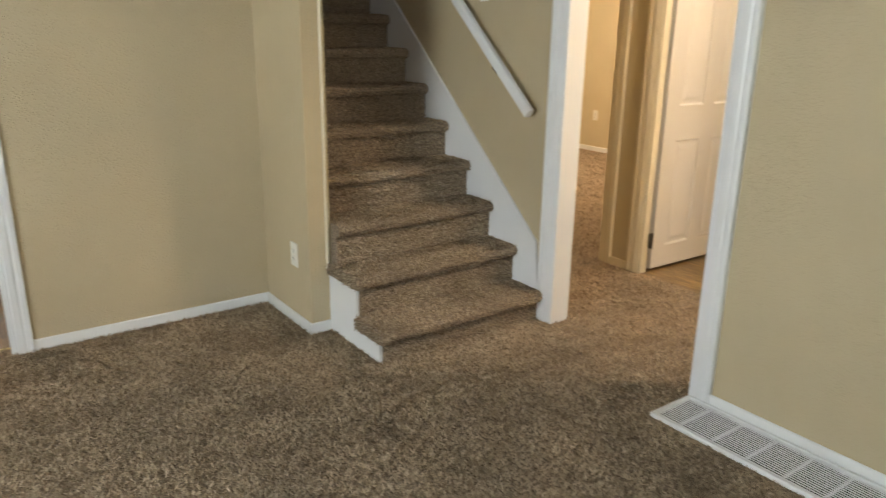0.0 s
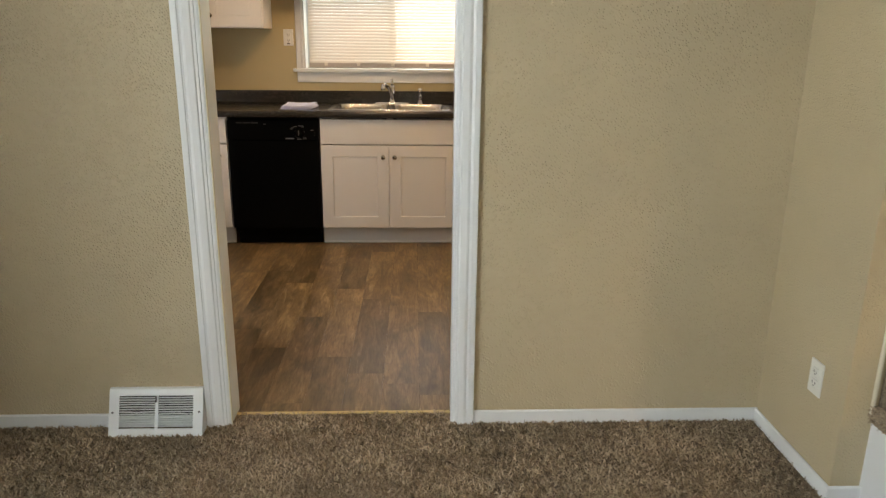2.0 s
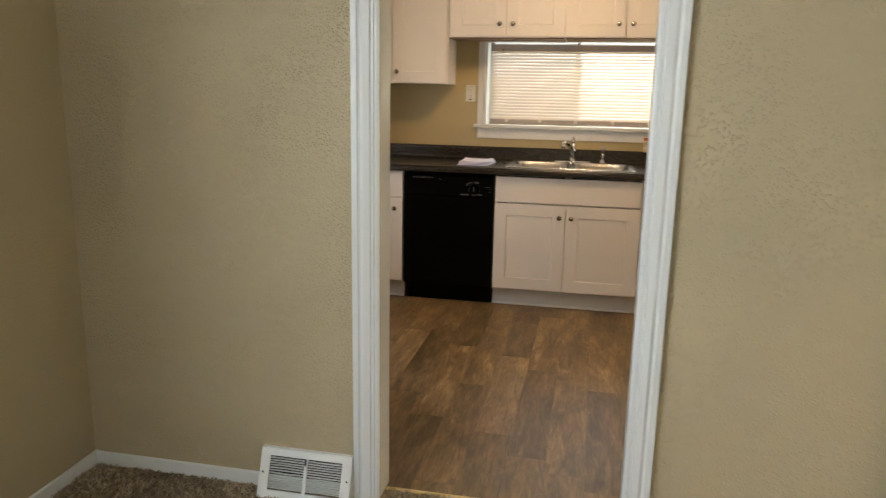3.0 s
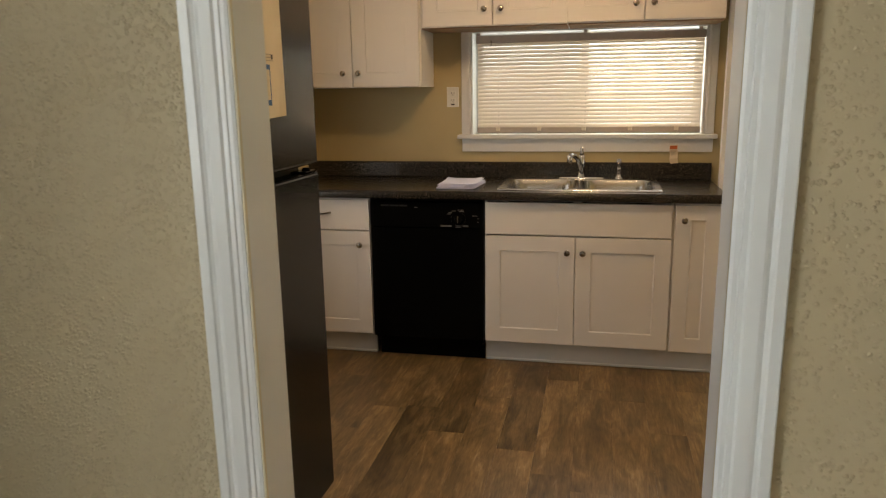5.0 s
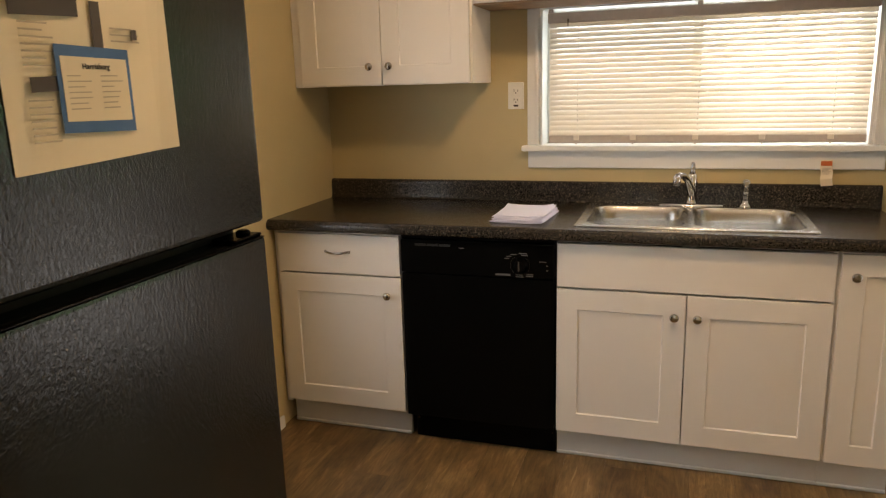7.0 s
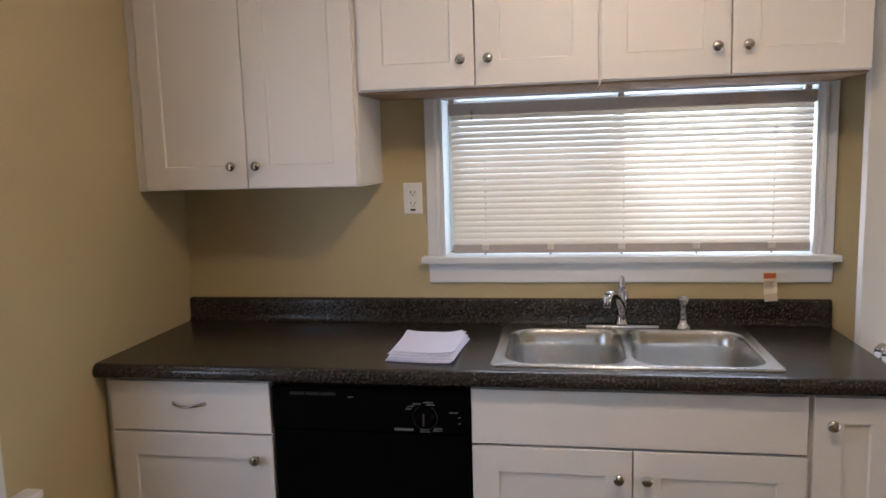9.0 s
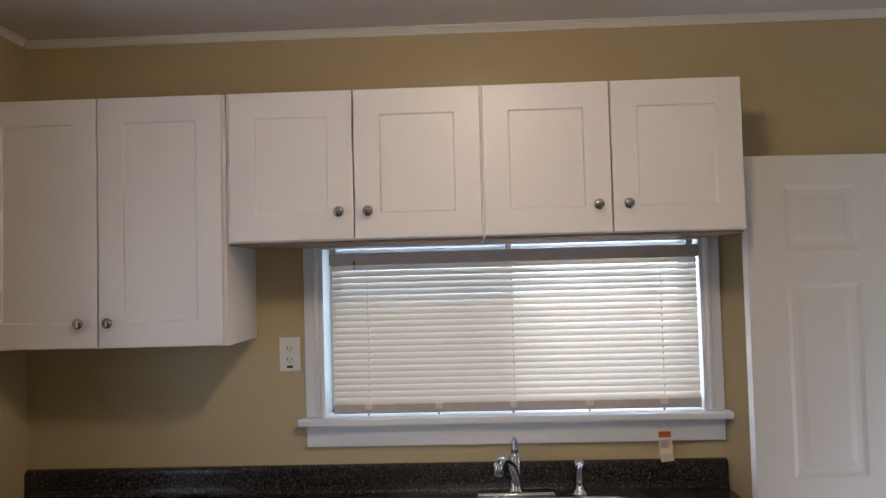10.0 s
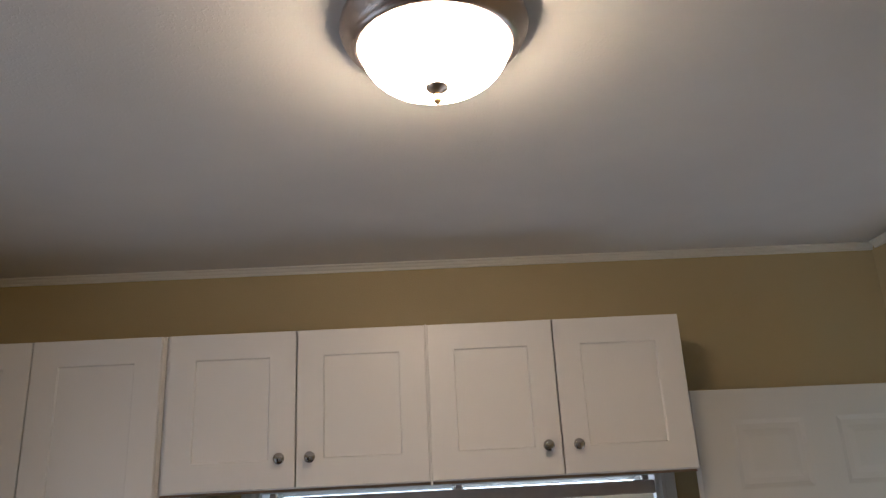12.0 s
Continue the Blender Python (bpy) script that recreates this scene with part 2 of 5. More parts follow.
LAMPGLASS = glow("lit_frosted_glass", (1.0, 0.71, 0.42), 78.0)
HALLGLASS = glow("lit_hall_glass", (1.0, 0.88, 0.72), 180.0)
ROOMGLASS = glow("lit_room_glass", (1.0, 0.82, 0.60), 420.0)
LEAF = plain("green_leaf", (0.05, 0.12, 0.025), 0.5, 0.0, 0.5, 9)
GRASS = plain("lawn_green", (0.06, 0.10, 0.03), 0.9, 0.0, 0.3, 2)


def screen_material():
    m, n, l, b = material("insect_screen", 0.7, 0.0, (0.05, 0.05, 0.05))
    t = n.new("ShaderNodeBsdfTransparent")
    mix = n.new("ShaderNodeMixShader")
    mix.inputs[0].default_value = 0.30
    l.new(t.outputs[0], mix.inputs[1])
    l.new(b.outputs[0], mix.inputs[2])
    l.new(mix.outputs[0], n["Material Output"].inputs[0])
    return m


SCREEN = screen_material()
CORNICE = paint("cornice_white", (0.82, 0.80, 0.74), 0.5, 0.0, 0.02)

# ---- mesh helpers ----


def box(bm, x0, x1, y0, y1, z0, z1, bevel=0.0, seg=1):
    v = [bm.verts.new((x, y, z)) for z in (z0, z1) for y in (y0, y1) for x in (x0, x1)]
    fs = [bm.faces.new([v[i] for i in q]) for q in ((0, 2, 3, 1), (4, 5, 7, 6), (0, 1, 5, 4), (2, 6, 7, 3), (0, 4, 6, 2), (1, 3, 7, 5))]
    if bevel:
        es = list({e for f in fs for e in f.edges})
        bmesh.ops.bevel(bm, geom=es, offset=bevel, segments=seg, profile=0.6, affect="EDGES")
    return v


def prism(bm, profile, at, length):
    """Sweeps a closed flat profile. at maps (u, v, s) to a place, s running from 0 to length."""
    a = [bm.verts.new(at(u, v, 0)) for u, v in profile]
    b = [bm.verts.new(at(u, v, length)) for u, v in profile]
    k = len(profile)
    for i in range(k):
        bm.faces.new((a[i], a[(i + 1) % k], b[(i + 1) % k], b[i]))
    bm.faces.new(a[::-1])
    bm.faces.new(b)
    bmesh.ops.recalc_face_normals(bm, faces=bm.faces)


def lathe(bm, profile, centre=(0, 0, 0), steps=24, m=None):
    """Turns (radius, height) points about the z axis, then by m."""
    rings = []
    for r, h in profile:
        ring = []
        for i in range(steps):
            a = 2 * math.pi * i / steps
            p = Vector((r * math.cos(a), r * math.sin(a), h))
            if m:
                p = m @ p
            ring.append(bm.verts.new(p + Vector(centre)))
        rings.append(ring)
    for p, q in zip(rings, rings[1:]):
        for i in range(steps):
            f = bm.faces.new((p[i], p[(i + 1) % steps], q[(i + 1) % steps], q[i]))
            f.smooth = True
    bm.faces.new(rings[0][::-1])
    bm.faces.new(rings[-1])
    bmesh.ops.recalc_face_normals(bm, faces=bm.faces)


def tube(bm, pts, radii, steps=12):
    """A round bar through points, with a radius at each."""
    pts = [Vector(p) for p in pts]
    rings = []
    for i, p in enumerate(pts):
        d = (pts[min(i + 1, len(pts) - 1)] - pts[max(i - 1, 0)]).normalized()
        side = d.cross(Vector((0, 0, 1)) if abs(d.z) < 0.9 else Vector((1, 0, 0))).normalized()
        up = side.cross(d)
        r = radii[i] if isinstance(radii, (list, tuple)) else radii
        rings.append([bm.verts.new(p + r * (math.cos(2 * math.pi * k / steps) * side + math.sin(2 * math.pi * k / steps) * up)) for k in range(steps)])
    for p, q in zip(rings, rings[1:]):
        for k in range(steps):
            f = bm.faces.new((p[k], p[(k + 1) % steps], q[(k + 1) % steps], q[k]))
            f.smooth = True
    bm.faces.new(rings[0][::-1])
    bm.faces.new(rings[-1])
    bmesh.ops.recalc_face_normals(bm, faces=bm.faces)


def mesh_object(name, bm, mat):
    me = bpy.data.meshes.new(name)
    bm.to_mesh(me)
    bm.free()
    me.materials.append(mat)
    return new(name, me)


def part(name, bm, mat, parent, label=""):
    ob = mesh_object(name, bm, mat)
    ob.parent = parent
    ob.matrix_parent_inverse = Matrix.Identity(4)
    if label:
        ob["label"] = label
    return ob


def thing(name, label, category, group="", kind="", at=(0, 0, 0)):
    ob = new(name)
    ob.empty_display_size = 0.05
    ob.location = at
    return tagged(ob, label, category, group, kind)


def structure(name, bm, mat, label, category):
    return tagged(mesh_object(name, bm, mat), label, category, "", "structure")


def boxes(*rows):
    bm = bmesh.new()
    for r in rows:
        box(bm, *r)
    return bm


# ---- large structure ----
T = 0.12
# kitchen
DOOR_Y0, DOOR_Y1, DOOR_Z = 5.96, 6.775, 1.99
WX0, WX1, WZ0, WZ1 = -0.700, 0.575, 1.158, 1.728   # kitchen window opening
F1 = LIVING_WALL + 0.12                             # kitchen side of the shared wall
OX0, OX1, OZ = -0.583, 0.234, 2.03                  # opening between living room and kitchen
structure("wall_kitchen_far", boxes(
    (-1.83, WX0, KITCHEN_WALL, KITCHEN_WALL + 0.16, -0.05, CEILING + 0.1),
    (WX1, 1.57, KITCHEN_WALL, KITCHEN_WALL + 0.16, -0.05, CEILING + 0.1),
    (WX0, WX1, KITCHEN_WALL, KITCHEN_WALL + 0.16, -0.05, WZ0 - 0.022),
    (WX0, WX1, KITCHEN_WALL, KITCHEN_WALL + 0.16, WZ1, CEILING + 0.1)), KWALL, "khaki painted plaster wall behind the sink", "wall")
structure("wall_kitchen_right", boxes(
    (RIGHT_WALL, RIGHT_WALL + T, F1, DOOR_Y0, -0.05, CEILING + 0.1),
    (RIGHT_WALL, RIGHT_WALL + T, DOOR_Y1, KITCHEN_WALL - 0.001, -0.05, CEILING + 0.1),
    (RIGHT_WALL, RIGHT_WALL + T, DOOR_Y0, DOOR_Y1, DOOR_Z, CEILING + 0.1)), KWALL, "khaki painted kitchen wall with the side doorway", "wall")
LWY0, LWY1, LWZ0, LWZ1 = 4.92, 5.80, 0.68, 1.92
structure("wall_kitchen_left", boxes(
    (LEFT_WALL - T, LEFT_WALL, F1, LWY0, -0.05, CEILING + 0.1),
    (LEFT_WALL - T, LEFT_WALL, LWY1, KITCHEN_WALL - 0.001, -0.05, CEILING + 0.1),
    (LEFT_WALL - T, LEFT_WALL, LWY0, LWY1, -0.05, LWZ0),
    (LEFT_WALL - T, LEFT_WALL, LWY0, LWY1, LWZ1, CEILING + 0.1)), KWALL, "khaki painted kitchen wall beside the refrigerator", "wall")
# shared wall, living side textured
structure("wall_living_far_rough", boxes((-1.83, OX0 - 0.0005, LIVING_WALL, F1 - 0.001, -0.05, CEILING + 0.1)), ROUGHWALL, "beige knock-down plaster wall beside the kitchen opening", "wall")
structure("wall_living_far", boxes(
    (OX1, 1.489, LIVING_WALL, F1 - 0.001, -0.05, CEILING + 0.1),
    (OX0, OX1, LIVING_WALL, F1 - 0.001, OZ, CEILING + 0.1)), SOFTWALL, "beige textured plaster wall with the kitchen opening", "wall")
# living room
LIV_L, LIV_B, LIV_R = -1.68, -2.30, 2.33
WLY0, WLY1, WLZ0, WLZ1 = 1.17, 2.23, 0.75, 2.15
structure("wall_living_left", boxes(
    (LIV_L - T, LIV_L, LIV_B, WLY0, -0.05, CEILING + 0.1), (LIV_L - T, LIV_L, WLY1, LIVING_WALL - 0.001, -0.05, CEILING + 0.1),
    (LIV_L - T, LIV_L, WLY0, WLY1, -0.05, WLZ0), (LIV_L - T, LIV_L, WLY0, WLY1, WLZ1, CEILING + 0.1)), WALL, "beige textured living room side wall", "wall")
structure("wall_living_back", boxes(
    (LIV_L - T, -0.4, LIV_B - T, LIV_B - 0.001, -0.05, CEILING + 0.1), (1.2, 3.6, LIV_B - T, LIV_B - 0.001, -0.05, CEILING + 0.1),
    (-0.4, 1.2, LIV_B - T, LIV_B - 0.001, -0.05, 0.8), (-0.4, 1.2, LIV_B - T, LIV_B - 0.001, 2.1, CEILING + 0.1)), WALL, "beige textured living room back wall", "wall")
HALL_Y0, HALL_Y1 = 2.02, 2.855                      # opening from living room to hall
structure("wall_living_right", boxes(
    (LIV_R, LIV_R + 0.15, LIV_B, HALL_Y0, -0.05, CEILING + 0.1),
    (LIV_R, LIV_R + 0.15, HALL_Y0, HALL_Y1, 2.05, CEILING + 0.1)), WALL, "beige textured living room wall beside the hall opening", "wall")
STAIR_L, STAIR_R = 1.492, 2.385
structure("wall_stair_right", boxes((STAIR_R, STAIR_R + 0.10, HALL_Y1, 6.0, -0.05, 4.6)), WALL, "beige painted stairwell wall carrying the handrail", "wall")
structure("wall_stair_left", boxes((1.384, STAIR_L - 0.002, 3.385, LIVING_WALL - 0.001, -0.05, CEILING + 0.1), (1.571, 1.60, LIVING_WALL, 6.0, -0.05, 4.6), (STAIR_L, 1.57, F1, F1 + 0.3, CEILING + 0.101, 4.6)), WALL, "beige painted stub wall at the foot of the stairs", "wall")
structure("wall_stair_end", boxes((1.45, 2.6, 6.001, 6.12, -0.05, 4.6)), WALL, "beige painted wall at the head of the stairs", "wall")
# hall and the rooms beyond
HX = 3.345
structure("wall_hall_far", boxes(
    (HX, HX + 0.11, 0.8, 2.30, -0.05, CEILING + 0.1), (HX, HX + 0.05, 3.115, 3.42, -0.05, CEILING + 0.1),
    (HX, HX + 0.11, 4.24, 7.3, -0.05, CEILING + 0.1), (HX, HX + 0.11, 2.30, 3.115, 2.04, CEILING + 0.1), (HX, HX + 0.11, 3.42, 4.24, 2.04, CEILING + 0.1)),
    HALLWALL, "warm tan hall wall with two doorways", "wall")
structure("wall_hall_near", boxes((LIV_R + 0.151, HX - 0.001, 0.8, 0.92, -0.05, CEILING + 0.1)), HALLWALL, "warm tan wall closing the hall", "wall")
structure("wall_hall_back", boxes((STAIR_R + 0.101, HX - 0.001, 4.6, 4.72, -0.05, CEILING + 0.1)), HALLWALL, "warm tan wall at the end of the hall", "wall")
structure("wall_bedroom_far", boxes((6.46, 6.58, 1.0, 7.4, -0.05, CEILING + 0.1)), HALLWALL, "warm lamp-lit wall of the far room", "wall")
structure("wall_bedroom_side", boxes((HX + 0.111, 6.459, 7.3, 7.42, -0.05, CEILING + 0.1)), HALLWALL, "warm tan side wall of the far room", "wall")
structure("wall_between_rooms", boxes((HX + 0.051, 6.459, 3.16, 3.26, -0.05, CEILING + 0.1)), HALLWALL, "warm tan partition between two rooms", "wall")
structure("wall_bath_near", boxes((HX + 0.111, 6.459, 1.0, 1.1, -0.05, CEILING + 0.1)), HALLWALL, "tan wall of the small room", "wall")
# floors and ceilings
structure("floor_living", boxes((LIV_L - T, HX + 0.02, LIV_B - T, LIVING_WALL + 0.075, -0.06, 0.0), (STAIR_R + 0.1, HX + 0.02, LIVING_WALL + 0.076, 4.62, -0.06, 0.0), (HX + 0.021, 6.5, 3.24, 7.4, -0.06, 0.0)), CARPET, "brown frieze carpet floor", "carpet")
kitchen_floor = structure("floor_kitchen", boxes((-1.83, 1.57, LIVING_WALL + 0.0765, KITCHEN_WALL + 0.1, -0.06, -0.003)), DARK, "oak vinyl plank kitchen floor", "floor")
bath_floor = structure("floor_small_room", boxes((HX + 0.0215, 6.5, 1.0, 3.2395, -0.06, -0.002)), PLANK, "dark oak vinyl floor of the small room", "floor")
structure("ceiling_living", boxes((LIV_L - T, STAIR_L, LIV_B - T, F1 - 0.06, CEILING, CEILING + 0.1), (STAIR_L + 0.001, HX + 0.1, LIV_B - T, 3.2, CEILING, CEILING + 0.1), (STAIR_R + 0.101, HX + 0.1, 3.201, 4.7, CEILING, CEILING + 0.1), (HX + 0.101, 6.6, 0.9, 7.5, CEILING, CEILING + 0.1)), CEIL, "white textured living room ceiling", "ceiling")
structure("ceiling_kitchen", boxes((-1.83, 1.57, F1 - 0.059, KITCHEN_WALL + 0.16, CEILING + 0.0005, CEILING + 0.1)), CEIL, "off-white painted kitchen ceiling", "ceiling")
structure("ceiling_stairwell", boxes((1.4, 2.6, 3.2, 6.2, 4.601, 4.7), (1.4, 2.6, 3.1, 3.199, CEILING + 0.101, 4.7)), CEIL, "white stairwell ceiling", "ceiling")
structure("ground", boxes((-300, 300, -300, 300, -0.75, -0.6)), GRASS, "green lawn round the house", "ground")

# ---- trim, casings, doors and windows ----
CASING = [(0, 0), (0.085, 0), (0.085, 0.0185), (0.0822, 0.0205), (0.066, 0.0205), (0.0626, 0.0172), (0.057, 0.0152), (0.0514, 0.0176), (0.047, 0.0188), (0.0268, 0.017), (0.0224, 0.0128), (0.0145, 0.0126), (0.0123, 0.0096), (0.0056, 0.0092), (0, 0.007)]


def casing(name, at, length, label, mat=TRIM):
    bm = bmesh.new()
    prism(bm, CASING, at, length)
    return structure(name, bm, mat, label, "door trim")


BASE = [(0, 0), (0, 0.046), (0.004, 0.052), (0.008, 0.053), (0.012, 0.048), (0.013, 0)]


def baseboard(name, x0, y0, x1, y1, nx, ny, mat=TRIM):
    """A baseboard from one point to another, standing off the wall along (nx, ny)."""
    bm = bmesh.new()
    d = Vector((x1 - x0, y1 - y0, 0))
    u = d.normalized()
    prism(bm, BASE, lambda a, b, s: (x0 + u.x * s + nx * a, y0 + u.y * s + ny * a, b), d.length)
    return structure(name, bm, mat, "white painted wooden baseboard", "baseboard")


LW = LIVING_WALL
casing("trim_opening_left", lambda u, v, s: (OX0 + 0.004 - u, LW - v, s), OZ + 0.07, "white moulded casing of the kitchen opening")
casing("trim_opening_right", lambda u, v, s: (OX1 - 0.008 + u, LW - v, s), OZ + 0.07, "white moulded casing of the kitchen opening")
casing("trim_opening_head", lambda u, v, s: (OX0 + 0.005 + s, LW - v, OZ - 0.004 + u), OX1 - OX0 - 0.01, "white moulded head casing of the kitchen opening")
structure("trim_opening_jamb", boxes((OX0, OX0 + 0.004, LW - 0.002, F1 + 0.004, 0, OZ), (OX1 - 0.004, OX1, LW - 0.002, F1 + 0.004, 0, OZ), (OX0 + 0.0045, OX1 - 0.0045, LW - 0.002, F1 + 0.004, OZ - 0.004, OZ)), TRIM, "white painted jamb lining the kitchen opening", "door jamb")
structure("trim_opening_bead", boxes((OX0 + 0.004, OX0 + 0.008, LW - 0.006, LW + 0.004, 0, OZ - 0.005, 0.001), (OX1 - 0.008, OX1 - 0.004, LW - 0.006, LW + 0.004, 0, OZ - 0.005, 0.001)), CREAM, "narrow cream bead beside the casing", "door trim")
structure("trim_threshold", boxes((OX0 + 0.005, OX1 - 0.005, LW + 0.068, LW + 0.082, -0.002, 0.007, 0.002)), EDGE, "yellowish raw edge between carpet and vinyl", "threshold")
casing("trim_kitchen_side_left", lambda u, v, s: (OX0 - u, F1 + 0.0045 + v, s), OZ + 0.07, "white casing on the kitchen side of the opening")
casing("trim_kitchen_side_right", lambda u, v, s: (OX1 + u, F1 + v, s), OZ + 0.07, "white casing on the kitchen side of the opening")
# hall opening
casing("trim_hall_near", lambda u, v, s: (LIV_R - v, HALL_Y0 - 0.004 - u, s), 2.12, "white casing of the hall opening")
casing("trim_hall_far", lambda u, v, s: (STAIR_R - v, HALL_Y1 + 0.004 + u, s), 2.12, "white casing at the foot of the stairs")
structure("trim_hall_jamb", boxes((LIV_R - 0.004, LIV_R + 0.152, HALL_Y0 - 0.002, HALL_Y0 + 0.006, 0, 2.05), (STAIR_R - 0.010, STAIR_R + 0.104, HALL_Y1 - 0.008, HALL_Y1 + 0.001, 0, 2.05)), TRIM, "cream painted jambs of the hall opening", "door jamb")
baseboard("baseboard_living_far_a", LIV_L + 0.012, LW, OX0 - 0.0815, LW, 0, -1)
baseboard("baseboard_living_far_b", OX1 + 0.0775, LW, 1.384, LW, 0, -1)
baseboard("baseboard_stub_side", 1.384, LW - 0.012, 1.384, 3.386, -1, 0)
baseboard("baseboard_stub_front", 1.372, 3.385, STAIR_L - 0.008, 3.385, 0, -1)
baseboard("baseboard_living_left", LIV_L, LIV_B, LIV_L, LW, 1, 0)
baseboard("baseboard_living_right", LIV_R, HALL_Y0 - 0.0895, LIV_R, LIV_B, -1, 0)
baseboard("baseboard_hall_stub", HX, 3.20, HX, 3.345, -1, 0, CREAM)
baseboard("baseboard_bedroom", 6.46, 3.3, 6.46, 7.3, -1, 0)
baseboard("baseboard_kitchen_left", LEFT_WALL, F1, LEFT_WALL, 6.28, 1, 0)
structure("trim_stub_corner", boxes((1.464, 1.475, 3.374, 3.386, 0.30, CEILING, 0.003)), CREAM, "cream corner strip on the stub wall", "corner trim")
# crown moulding in the kitchen
CROWN = [(0, 0), (0.022, 0), (0.022, -0.005), (0.016, -0.008), (0.013, -0.015), (0.009, -0.019), (0.008, -0.026), (0, -0.026)]


def crown(name, at, length):
    bm = bmesh.new()
    prism(bm, CROWN, at, length)
    return structure(name, bm, CORNICE, "narrow cream cornice moulding", "cornice")


crown("trim_cornice_far", lambda u, v, s: (LEFT_WALL + s, KITCHEN_WALL - u, CEILING + v), RIGHT_WALL - LEFT_WALL)
crown("trim_cornice_left", lambda u, v, s: (LEFT_WALL + u, F1 + s, CEILING - 0.0006 + v), KITCHEN_WALL - F1 - 0.031)
crown("trim_cornice_right", lambda u, v, s: (RIGHT_WALL - u, F1 + s, CEILING - 0.0006 + v), KITCHEN_WALL - F1 - 0.031)


def panel_face(bm, x0, x1, z0, z1, y, depth, edge, raised=False):
    """A sunk panel in a door face that looks along -y: a bevelled ring down to the sunk field, and up again where it is raised."""
    def ring(i, d):
        return [bm.verts.new((a, y + d, c)) for a, c in ((x0 + i, z0 + i), (x1 - i, z0 + i), (x1 - i, z1 - i), (x0 + i, z1 - i))]
    rings = [ring(0, 0), ring(edge, depth)]
    if raised:
        rings += [ring(edge + 0.016, depth), ring(edge + 0.016 + 0.020, depth * 0.25)]
    for p, q in zip(rings, rings[1:]):
        for i in range(4):
            bm.faces.new((p[i], p[(i + 1) % 4], q[(i + 1) % 4], q[i]))
    bm.faces.new(rings[-1])


def panelled(w, h, thick, panels, depth, edge, raised=False):
    """A door leaf, front at y = 0 looking along -y, with sunk panels [(x0, x1, z0, z1)]; rails and stiles fill the rest."""
    bm = bmesh.new()
    xs = sorted({0, w, *[p[0] for p in panels], *[p[1] for p in panels]})
    zs = sorted({0, h, *[p[2] for p in panels], *[p[3] for p in panels]})
    for xa, xb in zip(xs, xs[1:]):
        for za, zb in zip(zs, zs[1:]):
            if any(p[0] <= xa and xb <= p[1] and p[2] <= za and zb <= p[3] for p in panels):
                continue
            bm.faces.new([bm.verts.new(c) for c in ((xa, 0, za), (xb, 0, za), (xb, 0, zb), (xa, 0, zb))])
    for p in panels:
        panel_face(bm, *p, 0, depth, edge, raised)
    c = 0.0015
    o = [bm.verts.new(v) for v in ((0, 0, 0), (w, 0, 0), (w, 0, h), (0, 0, h))]
    f = [bm.verts.new(v) for v in ((-c, c, -c), (w + c, c, -c), (w + c, c, h + c), (-c, c, h + c))]
    k = [bm.verts.new(v) for v in ((-c, thick, -c), (w + c, thick, -c), (w + c, thick, h + c), (-c, thick, h + c))]
    for i in range(4):
        j = (i + 1) % 4
        bm.faces.new((o[j], o[i], f[i], f[j]))
        bm.faces.new((f[j], f[i], k[i], k[j]))
    bm.faces.new(k[::-1])
    bmesh.ops.remove_doubles(bm, verts=bm.verts, dist=0.00005)
    bmesh.ops.recalc_face_normals(bm, faces=bm.faces)
    return bm


def six_panel(w, h, rows=((0.20, 0.80), (0.98, 1.56), (1.66, 1.86))):
    s, m = 0.115 * w / 0.79, 0.105 * w / 0.79
    a, b = (w - 2 * s - m) / 2, h / 1.95
    return [(x, x + a, z0 * b, z1 * b) for z0, z1 in rows for x in (s, s + a + m)]


KNOB = [(0.0055, 0), (0.0055, 0.012), (0.009, 0.016), (0.0145, 0.019), (0.016, 0.024), (0.0145, 0.028), (0.009, 0.0305), (0.001, 0.0315)]
TO_FRONT = pose(0, 0, 0, 90, 0, 0)     # turns the z axis to -y


def knob(parent, x, y, z):
    bm = bmesh.new()
    lathe(bm, KNOB, (x, y, z), 18, TO_FRONT)
    return part("knob", bm, NICKEL, parent, "round brushed nickel knob")


# side door, standing open against the far wall
side_door = thing("door_side", "white six-panel side door standing open against the wall", "door", "", "structure")
side_door.matrix_basis = pose(0.645, 6.690, 0.012, 0, 0, 3.0)
leaf = part("door_leaf", panelled(0.785, 1.945, 0.036, six_panel(0.785, 1.945), 0.004, 0.014, True), DOORWHITE, side_door)
bm = bmesh.new()
lathe(bm, [(0.030, 0), (0.030, 0.004), (0.024, 0.009), (0.012, 0.012), (0.011, 0.030), (0.022, 0.036), (0.028, 0.046), (0.028, 0.054), (0.020, 0.062), (0.006, 0.064)], (0.070, 0, 0.865), 24, TO_FRONT)
part("door_knob", bm, CHROME, side_door, "round polished chrome knob")
for z in (0.2, 1.0, 1.75):
    part("hinge", boxes((0.785, 0.800, 0.004, 0.020, z, z + 0.09, 0.003)), NICKEL, side_door)
structure("trim_side_doorway", boxes((RIGHT_WALL - 0.012, RIGHT_WALL - 0.0005, DOOR_Y0 - 0.075, DOOR_Y0 - 0.004, 0, DOOR_Z + 0.07, 0.003), (RIGHT_WALL - 0.012, RIGHT_WALL - 0.0005, DOOR_Y1 + 0.004, DOOR_Y1 + 0.075, 0, DOOR_Z + 0.07, 0.003), (RIGHT_WALL - 0.012, RIGHT_WALL - 0.0005, DOOR_Y0, DOOR_Y1, DOOR_Z + 0.004, DOOR_Z + 0.07, 0.003)), TRIM, "white casing of the side doorway", "door trim")

